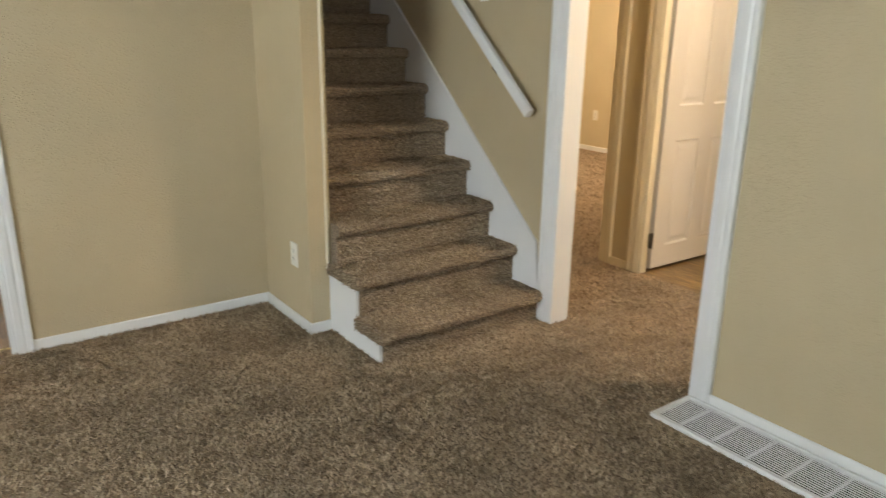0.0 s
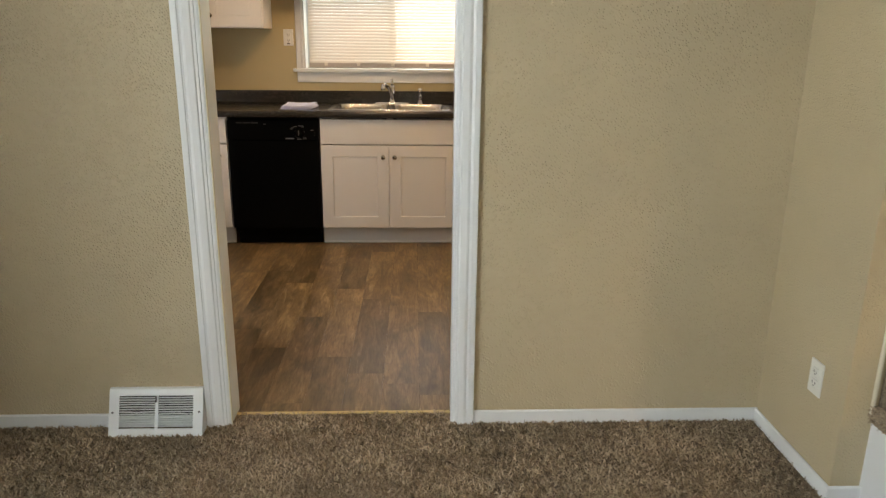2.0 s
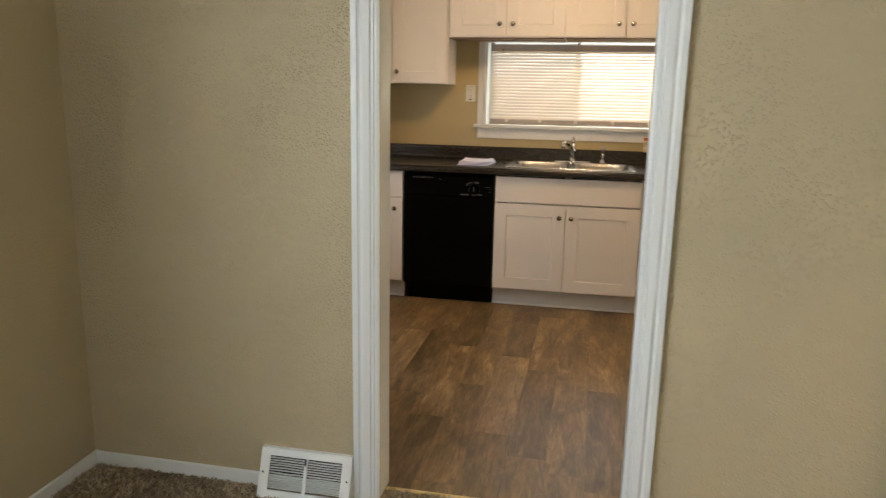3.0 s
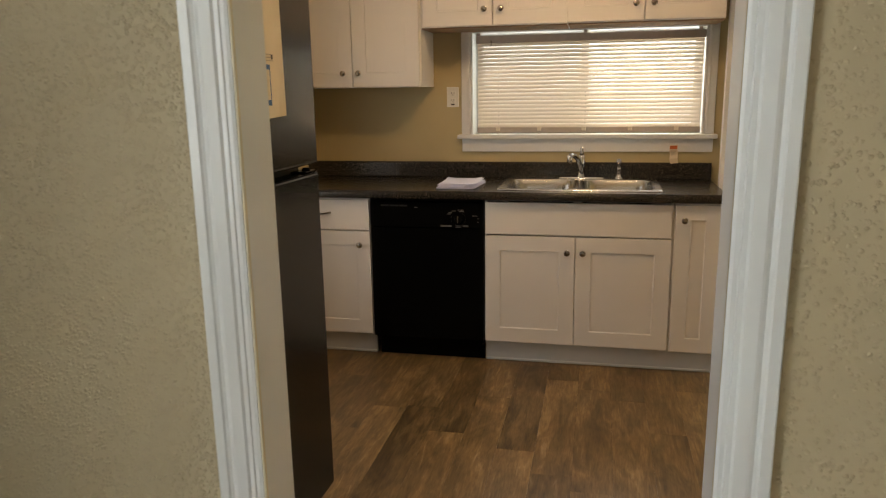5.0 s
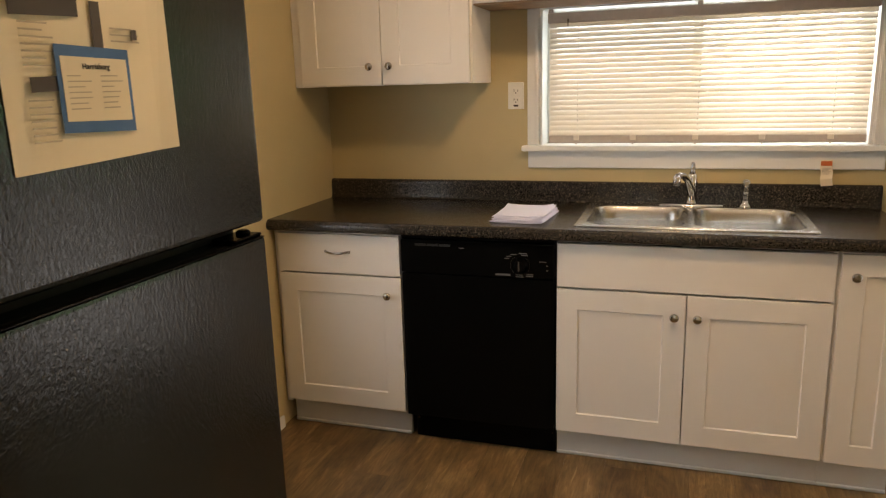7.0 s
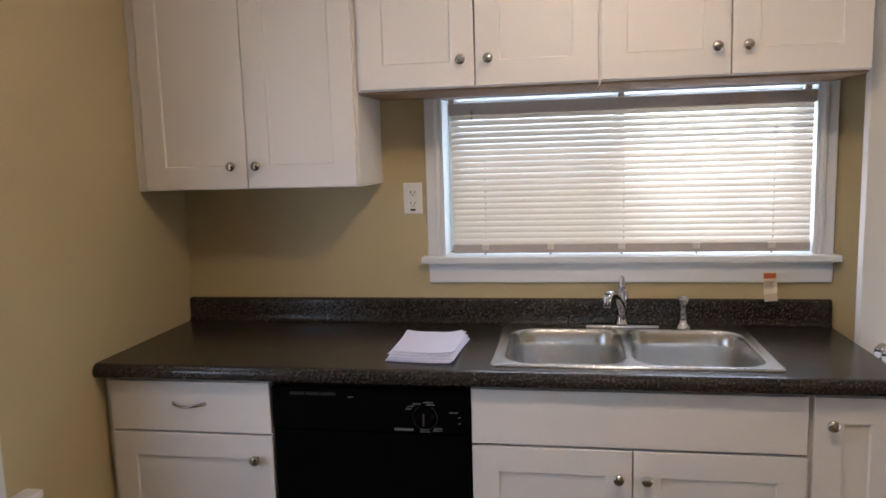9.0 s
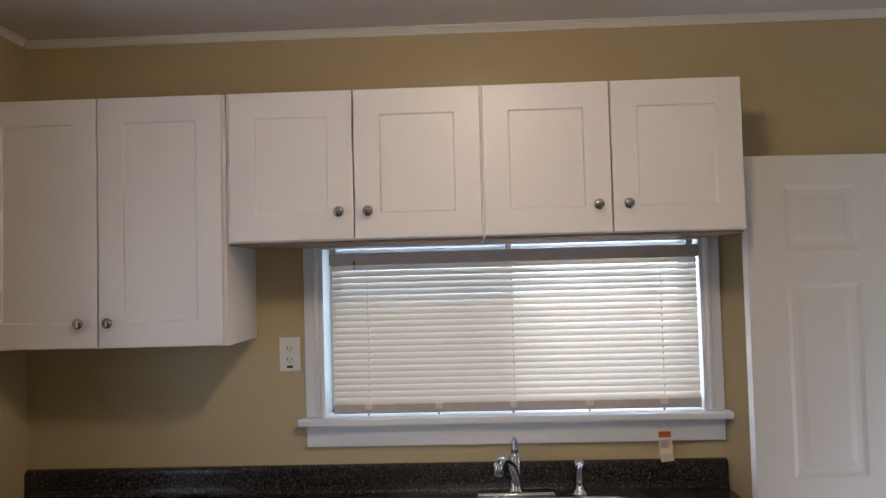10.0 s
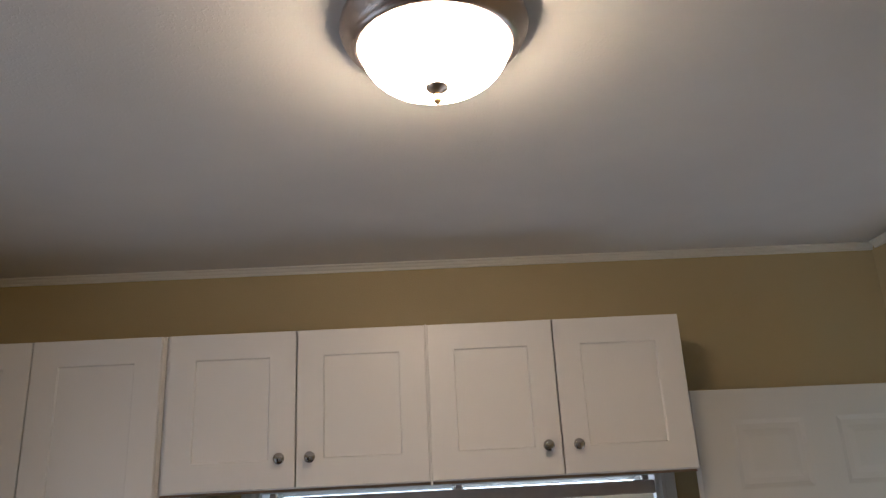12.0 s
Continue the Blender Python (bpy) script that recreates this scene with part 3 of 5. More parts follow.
# hall door, open into the small room
hall_door = thing("door_hall", "cream six-panel hall door standing open into a room", "door", "", "structure")
hall_door.matrix_basis = pose(3.424, 3.098, 0.02, 0, 0, -0.8)
part("door_leaf", panelled(0.76, 1.98, 0.035, six_panel(0.76, 1.98, ((0.125, 0.735), (0.925, 1.56), (1.66, 1.86))), 0.008, 0.010, True), DOORWHITE, hall_door)
for z in (0.13, 1.75):
    h = part("hinge", boxes((-0.036, -0.004, -0.006, 0.006, z, z + 0.09, 0.002)), HINGE, hall_door, "dark bronze butt hinge")
    bm = bmesh.new()
    lathe(bm, [(0.006, 0), (0.006, 0.095)], (-0.020, -0.010, z - 0.0025), 10)
    part("hinge_pin", bm, HINGE, h)
casing("trim_hall_door_casing", lambda u, v, s: (HX - v, 3.118 + u, s), 2.1, "cream casing of the hall doorway", CREAM)
casing("trim_bedroom_door_casing", lambda u, v, s: (HX - v, 3.418 - u, s), 2.1, "cream casing of the far room's doorway", CREAM)
structure("trim_hall_doorway_jambs", boxes((HX, HX + 0.052, 3.108, 3.1145, 0, 2.04), (HX, HX + 0.055, 3.4205, 3.428, 0, 2.04)), CREAM, "cream jambs of the two hall doorways", "door jamb")
tagged(mesh_object("strike_plate", boxes((HX + 0.022, HX + 0.047, 3.4282, 3.4310, 0.83, 0.89, 0.001)), NICKEL), "nickel strike plate on the cream door jamb", "strike plate")

# kitchen window
win = thing("window_kitchen", "white wooden sliding window over the sink", "window", "", "structure")
part("window_casing", boxes((WX0 - 0.055, WX0 - 0.002, 6.896, KITCHEN_WALL, 1.158, 1.735, 0.003), (WX1 + 0.002, WX1 + 0.055, 6.896, KITCHEN_WALL, 1.158, 1.735, 0.003), (WX0 - 0.0015, WX1 + 0.0015, 6.897, KITCHEN_WALL, WZ1 - 0.004, 1.735, 0.003)), TRIM, win)
part("casing_bead", boxes((WX0 - 0.020, WX0 - 0.006, 6.889, 6.897, 1.158, WZ1, 0.002), (WX1 + 0.006, WX1 + 0.020, 6.889, 6.897, 1.158, WZ1, 0.002)), TRIM, win)
part("window_sill", boxes((WX0 - 0.076, WX1 + 0.072, 6.862, 7.00, 1.134, 1.158, 0.006, 2)), TRIM, win)
part("apron", boxes((WX0 - 0.052, WX1 + 0.054, 6.894, KITCHEN_WALL, 1.060, 1.134, 0.003)), TRIM, win)
part("window_reveal", boxes((WX0 - 0.0005, WX0 + 0.010, 6.899, 7.07, 1.158, WZ1), (WX1 - 0.010, WX1 + 0.0005, 6.899, 7.07, 1.158, WZ1), (WX0 + 0.0105, WX1 - 0.0105, 6.899, 7.07, WZ1 - 0.008, WZ1)), TRIM, win)
for name, a, b, y in (("sash", WX0 + 0.010, -0.045, 7.030), ("sash", -0.085, WX1 - 0.010, 7.005)):
    s = part(name, boxes((a, a + 0.04, y, y + 0.022, 1.160, WZ1 - 0.009, 0.002), (b - 0.04, b, y, y + 0.022, 1.160, WZ1 - 0.009, 0.002), (a + 0.0402, b - 0.0402, y, y + 0.022, 1.160, 1.200, 0.002), (a + 0.0402, b - 0.0402, y, y + 0.022, WZ1 - 0.021, WZ1 - 0.009, 0.001)), TRIM, win)
    g = part("pane", boxes((a + 0.035, b - 0.035, y + 0.009, y + 0.013, 1.195, WZ1 - 0.011)), GLASS, s)
    g.visible_shadow = False
sc = part("insect_screen", boxes((WX0 + 0.012, -0.066, 7.056, 7.0575, 1.162, WZ1 - 0.010)), SCREEN, win, "dark mesh insect screen")
# mini blind
BX0, BX1 = WX0 + 0.036, WX1 - 0.0145
blind = thing("window_blind", "closed cream mini blind with taupe rails glowing with daylight", "blind")
part("headrail", boxes((BX0 - 0.004, BX1 + 0.003, 6.901, 6.931, 1.664, 1.705, 0.003)), TAUPE, blind, "taupe metal headrail")
for x in (-0.665, -0.075, 0.525):
    part("bracket", boxes((x, x + 0.020, 6.898, 6.926, 1.7055, 1.7195, 0.002)), TAUPE, blind)
part("bottom_rail", boxes((BX0, BX1, 6.908, 6.926, 1.166, 1.199, 0.004)), TAUPE, blind, "taupe bottom rail")
bm = bmesh.new()
prof = [(-0.0128 + 0.0256 * i / 4, 0.0022 * (1 - ((i - 2) / 2) ** 2)) for i in range(5)]
prof = prof + [(u, v - 0.0008) for u, v in prof[::-1]]
tilt = radians(51)
prism(bm, prof, lambda u, v, s: (s, u * math.cos(tilt) - v * math.sin(tilt), u * math.sin(tilt) + v * math.cos(tilt)), BX1 - BX0 - 0.004)
slat_mesh = bpy.data.meshes.new("slat")
bm.to_mesh(slat_mesh)
bm.free()
slat_mesh.materials.append(SLAT)
for i in range(22):
    s = new("slat", slat_mesh)
    s.parent = blind
    s.matrix_basis = pose(BX0 + 0.002, 6.917, 1.209 + 0.0213 * i, random.uniform(-0.2, 0.2), random.uniform(-0.03, 0.03), 0)
# white dashes stand for the cords and the daylight passing their slat holes
for x in (-0.540, -0.056, 0.437):
    bm = bmesh.new()
    for i in range(21):
        box(bm, x - 0.0020, x + 0.0020, 6.9025, 6.9045, 1.2105 + 0.0213 * i + 0.004, 1.2105 + 0.0213 * i + 0.013)
    part("cord_and_light_dash", bm, CORD, blind, "white ladder cord with daylight through the slat holes painted as dashes")
for x in (-0.545, -0.31, -0.062, 0.19, 0.435):
    part("rail_clip", boxes((x - 0.012, x + 0.012, 6.905, 6.909, 1.178, 1.200, 0.002)), SLAT, blind)
    part("cord_plug", boxes((x - 0.004, x + 0.004, 6.904, 6.9085, 1.160, 1.168, 0.001)), TAUPE, blind)
bm = bmesh.new()
tube(bm, [(-0.583, 6.897, 1.678), (-0.583, 6.894, 1.665), (-0.583, 6.894, 1.648)], [0.004, 0.003, 0.002], 8)
part("wand_hook", bm, NICKEL, blind)

# small window in the left wall
sw = thing("window_small", "white window beside the refrigerator", "window", "", "structure")
LX = LEFT_WALL
part("window_casing", boxes((LX, LX + 0.016, LWY1 + 0.002, LWY1 + 0.078, LWZ0 - 0.02, LWZ1 + 0.08, 0.003), (LX, LX + 0.016, LWY0 - 0.078, LWY0 - 0.002, LWZ0 - 0.02, LWZ1 + 0.08, 0.003), (LX, LX + 0.016, LWY0, LWY1, LWZ1 + 0.002, LWZ1 + 0.08, 0.003)), TRIM, sw)
part("window_sill", boxes((LX - 0.08, LX + 0.050, LWY0 - 0.16, LWY1 + 0.165, LWZ0 - 0.046, LWZ0 - 0.0205, 0.006, 2)), TRIM, sw)
part("apron", boxes((LX, LX + 0.014, LWY0 - 0.07, LWY1 + 0.07, LWZ0 - 0.11, LWZ0 - 0.0465, 0.003)), TRIM, sw)
sash = part("sash", boxes((LX - 0.07, LX - 0.04, LWY0, LWY0 + 0.05, LWZ0, LWZ1), (LX - 0.07, LX - 0.04, LWY1 - 0.05, LWY1, LWZ0, LWZ1), (LX - 0.07, LX - 0.04, LWY0 + 0.0505, LWY1 - 0.0505, 1.27, 1.33), (LX - 0.07, LX - 0.04, LWY0 + 0.0505, LWY1 - 0.0505, LWZ0, LWZ0 + 0.05)), TRIM, sw)
g = part("pane", boxes((LX - 0.058, LX - 0.054, LWY0 + 0.04, LWY1 - 0.04, LWZ0 + 0.04, LWZ1)), GLASS, sash)
g.visible_shadow = False
# unseen living room windows; the back one is added to let in daylight
for name, rows, pane in (("window_living_side", ((LIV_L - 0.09, LIV_L - 0.05, WLY0, WLY0 + 0.06, WLZ0, WLZ1), (LIV_L - 0.09, LIV_L - 0.05, WLY1 - 0.06, WLY1, WLZ0, WLZ1), (LIV_L - 0.09, LIV_L - 0.05, WLY0 + 0.061, WLY1 - 0.061, 1.42, 1.46)), (LIV_L - 0.074, LIV_L - 0.070, WLY0, WLY1, WLZ0, WLZ1)),
                         ("window_living_back_added", ((-0.4, -0.34, LIV_B - 0.09, LIV_B - 0.05, 0.8, 2.1), (1.14, 1.2, LIV_B - 0.09, LIV_B - 0.05, 0.8, 2.1), (0.37, 0.43, LIV_B - 0.09, LIV_B - 0.05, 0.8, 2.1)), (-0.4, 1.2, LIV_B - 0.074, LIV_B - 0.070, 0.8, 2.1))):
    w = thing(name, "unseen white framed living room window", "window", "", "structure")
    f = part("window_frame", boxes(*rows), TRIM, w)
    g = part("pane", boxes(pane), GLASS, f)
    g.visible_shadow = False

# ---- stairs ----
RUN, RISE, NOSE0, TOP0 = 0.197, 0.182, 2.905, 0.150
stairs = thing("staircase", "carpeted staircase with white stringer and skirting", "staircase")
STEPS = 14


def step_mesh(i):
    """One carpeted step: riser, tread, and a rounded nosing that hangs over."""
    y, z = NOSE0 + RUN * i, TOP0 + RISE * i
    left = STAIR_L
    low = 0.0 if i == 0 else z - RISE - 0.012
    prof = [(y + 0.030, low), (y + 0.030, z - 0.052), (y + 0.014, z - 0.050), (y + 0.002, z - 0.040), (y - 0.002, z - 0.024), (y + 0.004, z - 0.009), (y + 0.018, z - 0.001), (y + 0.04, z), (y + RUN + 0.032, z), (y + RUN + 0.032, low)]
    bm = bmesh.new()
    prism(bm, prof, lambda u, v, s: (left + s, u, v), STAIR_R - 0.014 - left)
    if i < 2:
        box(bm, 1.466, STAIR_L, y - 0.002, (y + RUN + 0.03) if i == 0 else 3.384, z - 0.060, z, 0.016, 2)
    return bm


for i in range(STEPS):
    part("step", step_mesh(i), CARPET, stairs)
# open white stringer under the first two treads
prof = [(2.940, 0.0), (3.384, 0.0), (3.384, 0.285), (3.135, 0.285), (3.135, 0.10), (2.940, 0.10)]
bm = bmesh.new()
prism(bm, prof, lambda u, v, s: (1.478 + s, u, v), 0.013)
part("stringer", bm, TRIM, stairs, "white painted open stringer")
prof = [(2.933, 0.0), (2.976, 0.385), (5.8, 0.385 + 0.882 * 2.824), (5.8, 2.2), (3.2, 0.0)]
bm = bmesh.new()
prism(bm, prof, lambda u, v, s: (STAIR_R - 0.013 + s, u, v), 0.0125)
part("skirt_board", bm, TRIM, stairs, "white painted skirt board along the wall")
rail = thing("handrail", "white painted wooden handrail on the stair wall", "handrail")
R0, R1 = Vector((2.330, 3.016, 0.992)), Vector((2.330, 5.4, 0.992 + 0.88 * 2.392))
d = (R1 - R0).normalized()
up = Vector((0, -d.z, d.y))
bm = bmesh.new()
prof = [(-0.017, -0.023), (0.017, -0.023), (0.019, -0.005), (0.018, 0.013), (0.011, 0.022), (-0.011, 0.022), (-0.018, 0.013), (-0.019, -0.005)]
prism(bm, prof, lambda u, v, s: R0 + d * s + up * v + Vector((u, 0, 0)), (R1 - R0).length)
part("rail", bm, TRIM, rail)
for s in (0.35, 1.5, 2.6):
    p = R0 + d * s - up * 0.026
    bm = bmesh.new()
    tube(bm, [p, p + Vector((0.01, 0, -0.03)), p + Vector((0.035, 0, -0.05)), p + Vector((0.054, 0, -0.05))], 0.006, 8)
    part("bracket", bm, NICKEL, rail)

# ---- registers and outlets in the living room ----
reg = thing("wall_register", "white sloped baseboard register with bent louvres", "vent")
VX0, VX1 = -0.997, -0.666
bm = bmesh.new()
fy = lambda z: 3.805 + (LW - 0.018 - 3.805) * z / 0.157     # the sloped face
for xa, xb, za, zb in ((VX0, VX0 + 0.035, 0, 0.157), (VX1 - 0.035, VX1, 0, 0.157), (VX0 + 0.035, VX1 - 0.035, 0, 0.026), (VX0 + 0.035, VX1 - 0.035, 0.134, 0.157), (-0.836, -0.824, 0.026, 0.134)):
    v = [bm.verts.new(c) for c in ((xa, fy(za), za), (xb, fy(za), za), (xb, fy(zb), zb), (xa, fy(zb), zb), (xa, fy(za) + 0.004, za), (xb, fy(za) + 0.004, za), (xb, fy(zb) + 0.004, zb), (xa, fy(zb) + 0.004, zb))]
    for q in ((0, 1, 2, 3), (7, 6, 5, 4), (0, 4, 5, 1), (1, 5, 6, 2), (2, 6, 7, 3), (3, 7, 4, 0)):
        bm.faces.new([v[k] for k in q])
part("face_frame", bm, TRIM, reg)
bm = bmesh.new()
for x in (VX0, VX1 - 0.003):
    prism(bm, [(3.806, 0.0), (LW - 0.001, 0.0), (LW - 0.001, 0.157), (fy(0.157) + 0.001, 0.157)], lambda u, v, s, x=x: (x + s, u, v), 0.003)
box(bm, VX0 + 0.003, VX1 - 0.003, fy(0.157) + 0.004, LW - 0.001, 0.154, 0.157)
part("side_shell", bm, TRIM, reg)
# black sheet in place of the shade behind the louvres
part("throat_shade", boxes((VX0 + 0.01, VX1 - 0.01, LW - 0.012, LW - 0.009, 0.004, 0.150)), DARK, reg)
for i in range(13):
    z = 0.031 + 0.0078 * i
    for xa, xb in ((VX0 + 0.036, -0.837), (-0.823, VX1 - 0.036)):
        bm = bmesh.new()
        w = random.uniform(-0.0022, 0.0022)
        ya = fy(z) + 0.003
        mid = (xa + xb) / 2
        for p, q, s0, s1 in ((xa, mid, 0, w), (mid, xb, w, 0)):
            v = [bm.verts.new(c) for c in ((p, ya, z + s0), (q, ya, z + s1), (q, ya + 0.005, z + 0.003 + s1), (p, ya + 0.005, z + 0.003 + s0), (p, ya, z + 0.0028 + s0), (q, ya, z + 0.0028 + s1))]
            bm.faces.new((v[0], v[1], v[5], v[4]))
            bm.faces.new((v[4], v[5], v[2], v[3]))
        part("louvre", bm, TRIM, reg)
bm = bmesh.new()
tube(bm, [(-0.832, fy(0.13) - 0.004, 0.136), (-0.829, fy(0.12) - 0.008, 0.128), (-0.831, fy(0.11) - 0.004, 0.116)], 0.003, 8)
part("damper_lever", bm, INK, reg)
for x in (VX0 + 0.013, VX1 - 0.013):
    bm = bmesh.new()
    lathe(bm, [(0.004, 0), (0.003, 0.002)], (x, fy(0.08) - 0.0005, 0.08), 10, TO_FRONT)
    part("screw", bm, INK, reg)

vent = thing("floor_register", "long white floor return grille at the wall", "vent")
GX0, GX1, GY0, GY1 = 2.075, 2.312, 1.12, 2.012
part("frame", boxes((GX0, GX0 + 0.016, GY0, GY1, 0.002, 0.021, 0.003), (GX1 - 0.016, GX1, GY0, GY1, 0.002, 0.021, 0.003), (GX0 + 0.0162, GX1 - 0.0162, GY0, GY0 + 0.016, 0.002, 0.021, 0.003), (GX0 + 0.0162, GX1 - 0.0162, GY1 - 0.016, GY1, 0.002, 0.021, 0.003)), TRIM, vent)
# thin black sheet on the floor paints the duct's darkness under the slats
part("duct_shade", boxes((GX0 + 0.01, GX1 - 0.01, GY0 + 0.01, GY1 - 0.01, 0.001, 0.004)), DARK, vent)
for i in range(16):
    x = GX0 + 0.0235 + i * 0.0123
    part("slat", boxes((x, x + 0.0038, GY0 + 0.0165, GY1 - 0.0165, 0.0140, 0.0165)), TRIM, vent)
for i in range(6):
    y = GY0 + 0.13 + 0.13 * i
    part("crossbar", boxes((GX0 + 0.0165, GX1 - 0.0165, y, y + 0.005, 0.004, 0.0135)), TRIM, vent)


def outlet(name, m, label):
    """A duplex outlet, built facing -y about its middle, then set by m."""
    o = thing(name, label, "outlet")
    part("plate", boxes((-0.035, 0.035, -0.006, 0, -0.057, 0.057, 0.0025, 2)), PLASTIC, o)
    for z in (-0.0195, 0.0195):
        r = part("receptacle", boxes((-0.0165, 0.0165, -0.0085, -0.0055, z - 0.0145, z + 0.0145, 0.002)), PLASTIC, o)
        part("slot", boxes((-0.0085, -0.006, -0.0092, -0.008, z - 0.002, z + 0.007), (0.006, 0.0085, -0.0092, -0.008, z - 0.002, z + 0.006)), INK, r)
        b = bmesh.new()
        lathe(b, [(0.0025, 0), (0.0025, 0.0006)], (0, -0.0086, z - 0.0075), 8, TO_FRONT)
        part("ground_hole", b, INK, r)
    b = bmesh.new()
    lathe(b, [(0.003, 0), (0.002, 0.001)], (0, -0.006, 0), 8, TO_FRONT)
    part("screw", b, PLASTIC, o)
    o.matrix_basis = m
    return o


outlet("wall_outlet", pose(1.384, 3.542, 0.343, 0, 0, -90), "white duplex outlet low on the stub wall")
outlet("wall_outlet", pose(6.46, 6.378, 0.41, 0, 0, -90), "white outlet low on the lamp-lit far room's wall")
ko = outlet("kitchen_outlet", pose(-0.807, KITCHEN_WALL, 1.371), "white outlet with reset buttons on the khaki wall")
ss = thing("light_switch", "white light switch plate on the stairwell wall", "light switch")
part("plate", boxes((-0.035, 0.035, -0.006, 0, -0.057, 0.057, 0.0025, 2)), PLASTIC, ss)
part("toggle", boxes((-0.005, 0.005, -0.016, -0.005, -0.004, 0.012, 0.002)), PLASTIC, ss)
ss.matrix_basis = pose(STAIR_R, 3.436, 1.543, 0, 0, -90)
part("reset_button", boxes((-0.010, 0.010, -0.0095, -0.006, -0.046, -0.038, 0.001)), INK, ko)

# ---- kitchen cabinets ----
BASE_Y, TOE_Y, UP_Y = 6.305, 6.362, 6.597


def carcass(c, x0, x1, y0, z0, z1, topped=True):
    """An open-fronted box of boards behind the doors."""
    t = 0.016
    y1 = KITCHEN_WALL - 0.002
    for name, row in zip(("side_panel", "side_panel", "bottom_panel", "top_panel", "back_panel"), ((x0, x0 + t, y0, y1, z0, z1), (x1 - t, x1, y0, y1, z0, z1), (x0 + t, x1 - t, y0, y1, z0, z0 + t), (x0 + t, x1 - t, y0, y1, z1 - t, z1), (x0 + t, x1 - t, y1 - 0.006, y1, z0 + t, z1 - t))):
        if topped or name != "top_panel":
            part(name, boxes(row), CABINET, c)


def shaker(parent, x0, x1, z0, z1, y, name="cabinet_door", stile=0.074):
    g = 0.0027
    w, h = x1 - x0 - 2 * g, z1 - z0 - 2 * g
    ob = part(name, panelled(w, h, 0.018, [(stile, w - stile, stile, h - stile)], 0.0062, 0.0032), CABINET, parent)
    ob.location = (x0 + g, y, z0 + g)
    return ob


def knob_on(door, x, z, y):
    k = knob(door, x - door.location.x, y - door.location.y, z - door.location.z)
    return k


def slab(parent, x0, x1, z0, z1, y, name):
    return part(name, boxes((x0 + 0.0016, x1 - 0.0016, y, y + 0.018, z0 + 0.0016, z1 - 0.0016, 0.0015)), CABINET, parent)


def toe(parent, x0, x1):
    k = part("toe_kick", boxes((x0, x1, TOE_Y, TOE_Y + 0.016, 0.0, 0.118)), TOEKICK, parent, "scuffed white toe kick")
    part("shoe_moulding", boxes((x0, x1, TOE_Y - 0.009, TOE_Y, 0.0, 0.013, 0.003)), TRIM, k)


UNITS = "base cabinets"
c = thing("base_cabinet", "white shaker base cabinet with drawer, beside the dishwasher", "cabinet", UNITS)
carcass(c, -1.685, -1.140, BASE_Y + 0.0185, 0.118, 0.870)
part("filler", boxes((LEFT_WALL + 0.001, -1.6855, BASE_Y + 0.030, BASE_Y + 0.046, 0.10, 0.869)), CABINET, c)
dr = slab(c, -1.680, -1.143, 0.694, 0.858, BASE_Y, "drawer_front")
bm = bmesh.new()
tube(bm, [(-1.463, BASE_Y + 0.001, 0.786), (-1.452, BASE_Y - 0.014, 0.787), (-1.430, BASE_Y - 0.020, 0.783), (-1.41, BASE_Y - 0.021, 0.782), (-1.390, BASE_Y - 0.020, 0.783), (-1.368, BASE_Y - 0.014, 0.787), (-1.357, BASE_Y + 0.001, 0.786)], [0.006, 0.005, 0.0045, 0.004, 0.0045, 0.005, 0.006], 10)
part("drawer_pull", bm, NICKEL, dr, "curved brushed nickel pull")
dd = shaker(c, -1.680, -1.143, 0.122, 0.690, BASE_Y)
knob_on(dd, -1.196, 0.618, BASE_Y)
toe(c, -1.685, -1.141)

c = thing("sink_cabinet", "white shaker double-door cabinet under the sink", "cabinet", UNITS)
carcass(c, -0.532, 0.388, BASE_Y + 0.0185, 0.118, 0.870, False)
slab(c, -0.530, 0.383, 0.692, 0.858, BASE_Y, "false_front")
for a, b, kx in ((-0.530, -0.0762, -0.115), (-0.0748, 0.385, -0.038)):
    dd = shaker(c, a, b, 0.120, 0.687, BASE_Y)
    knob_on(dd, kx, 0.609, BASE_Y)
toe(c, -0.533, 0.388)

c = thing("narrow_cabinet", "narrow white shaker base cabinet at the counter's end", "cabinet", UNITS)
carcass(c, 0.389, 0.612, BASE_Y + 0.0185, 0.118, 0.870)
dd = shaker(c, 0.395, 0.611, 0.116, 0.858, BASE_Y, stile=0.070)
knob_on(dd, 0.437, 0.785, BASE_Y)
toe(c, 0.3885, 0.606)

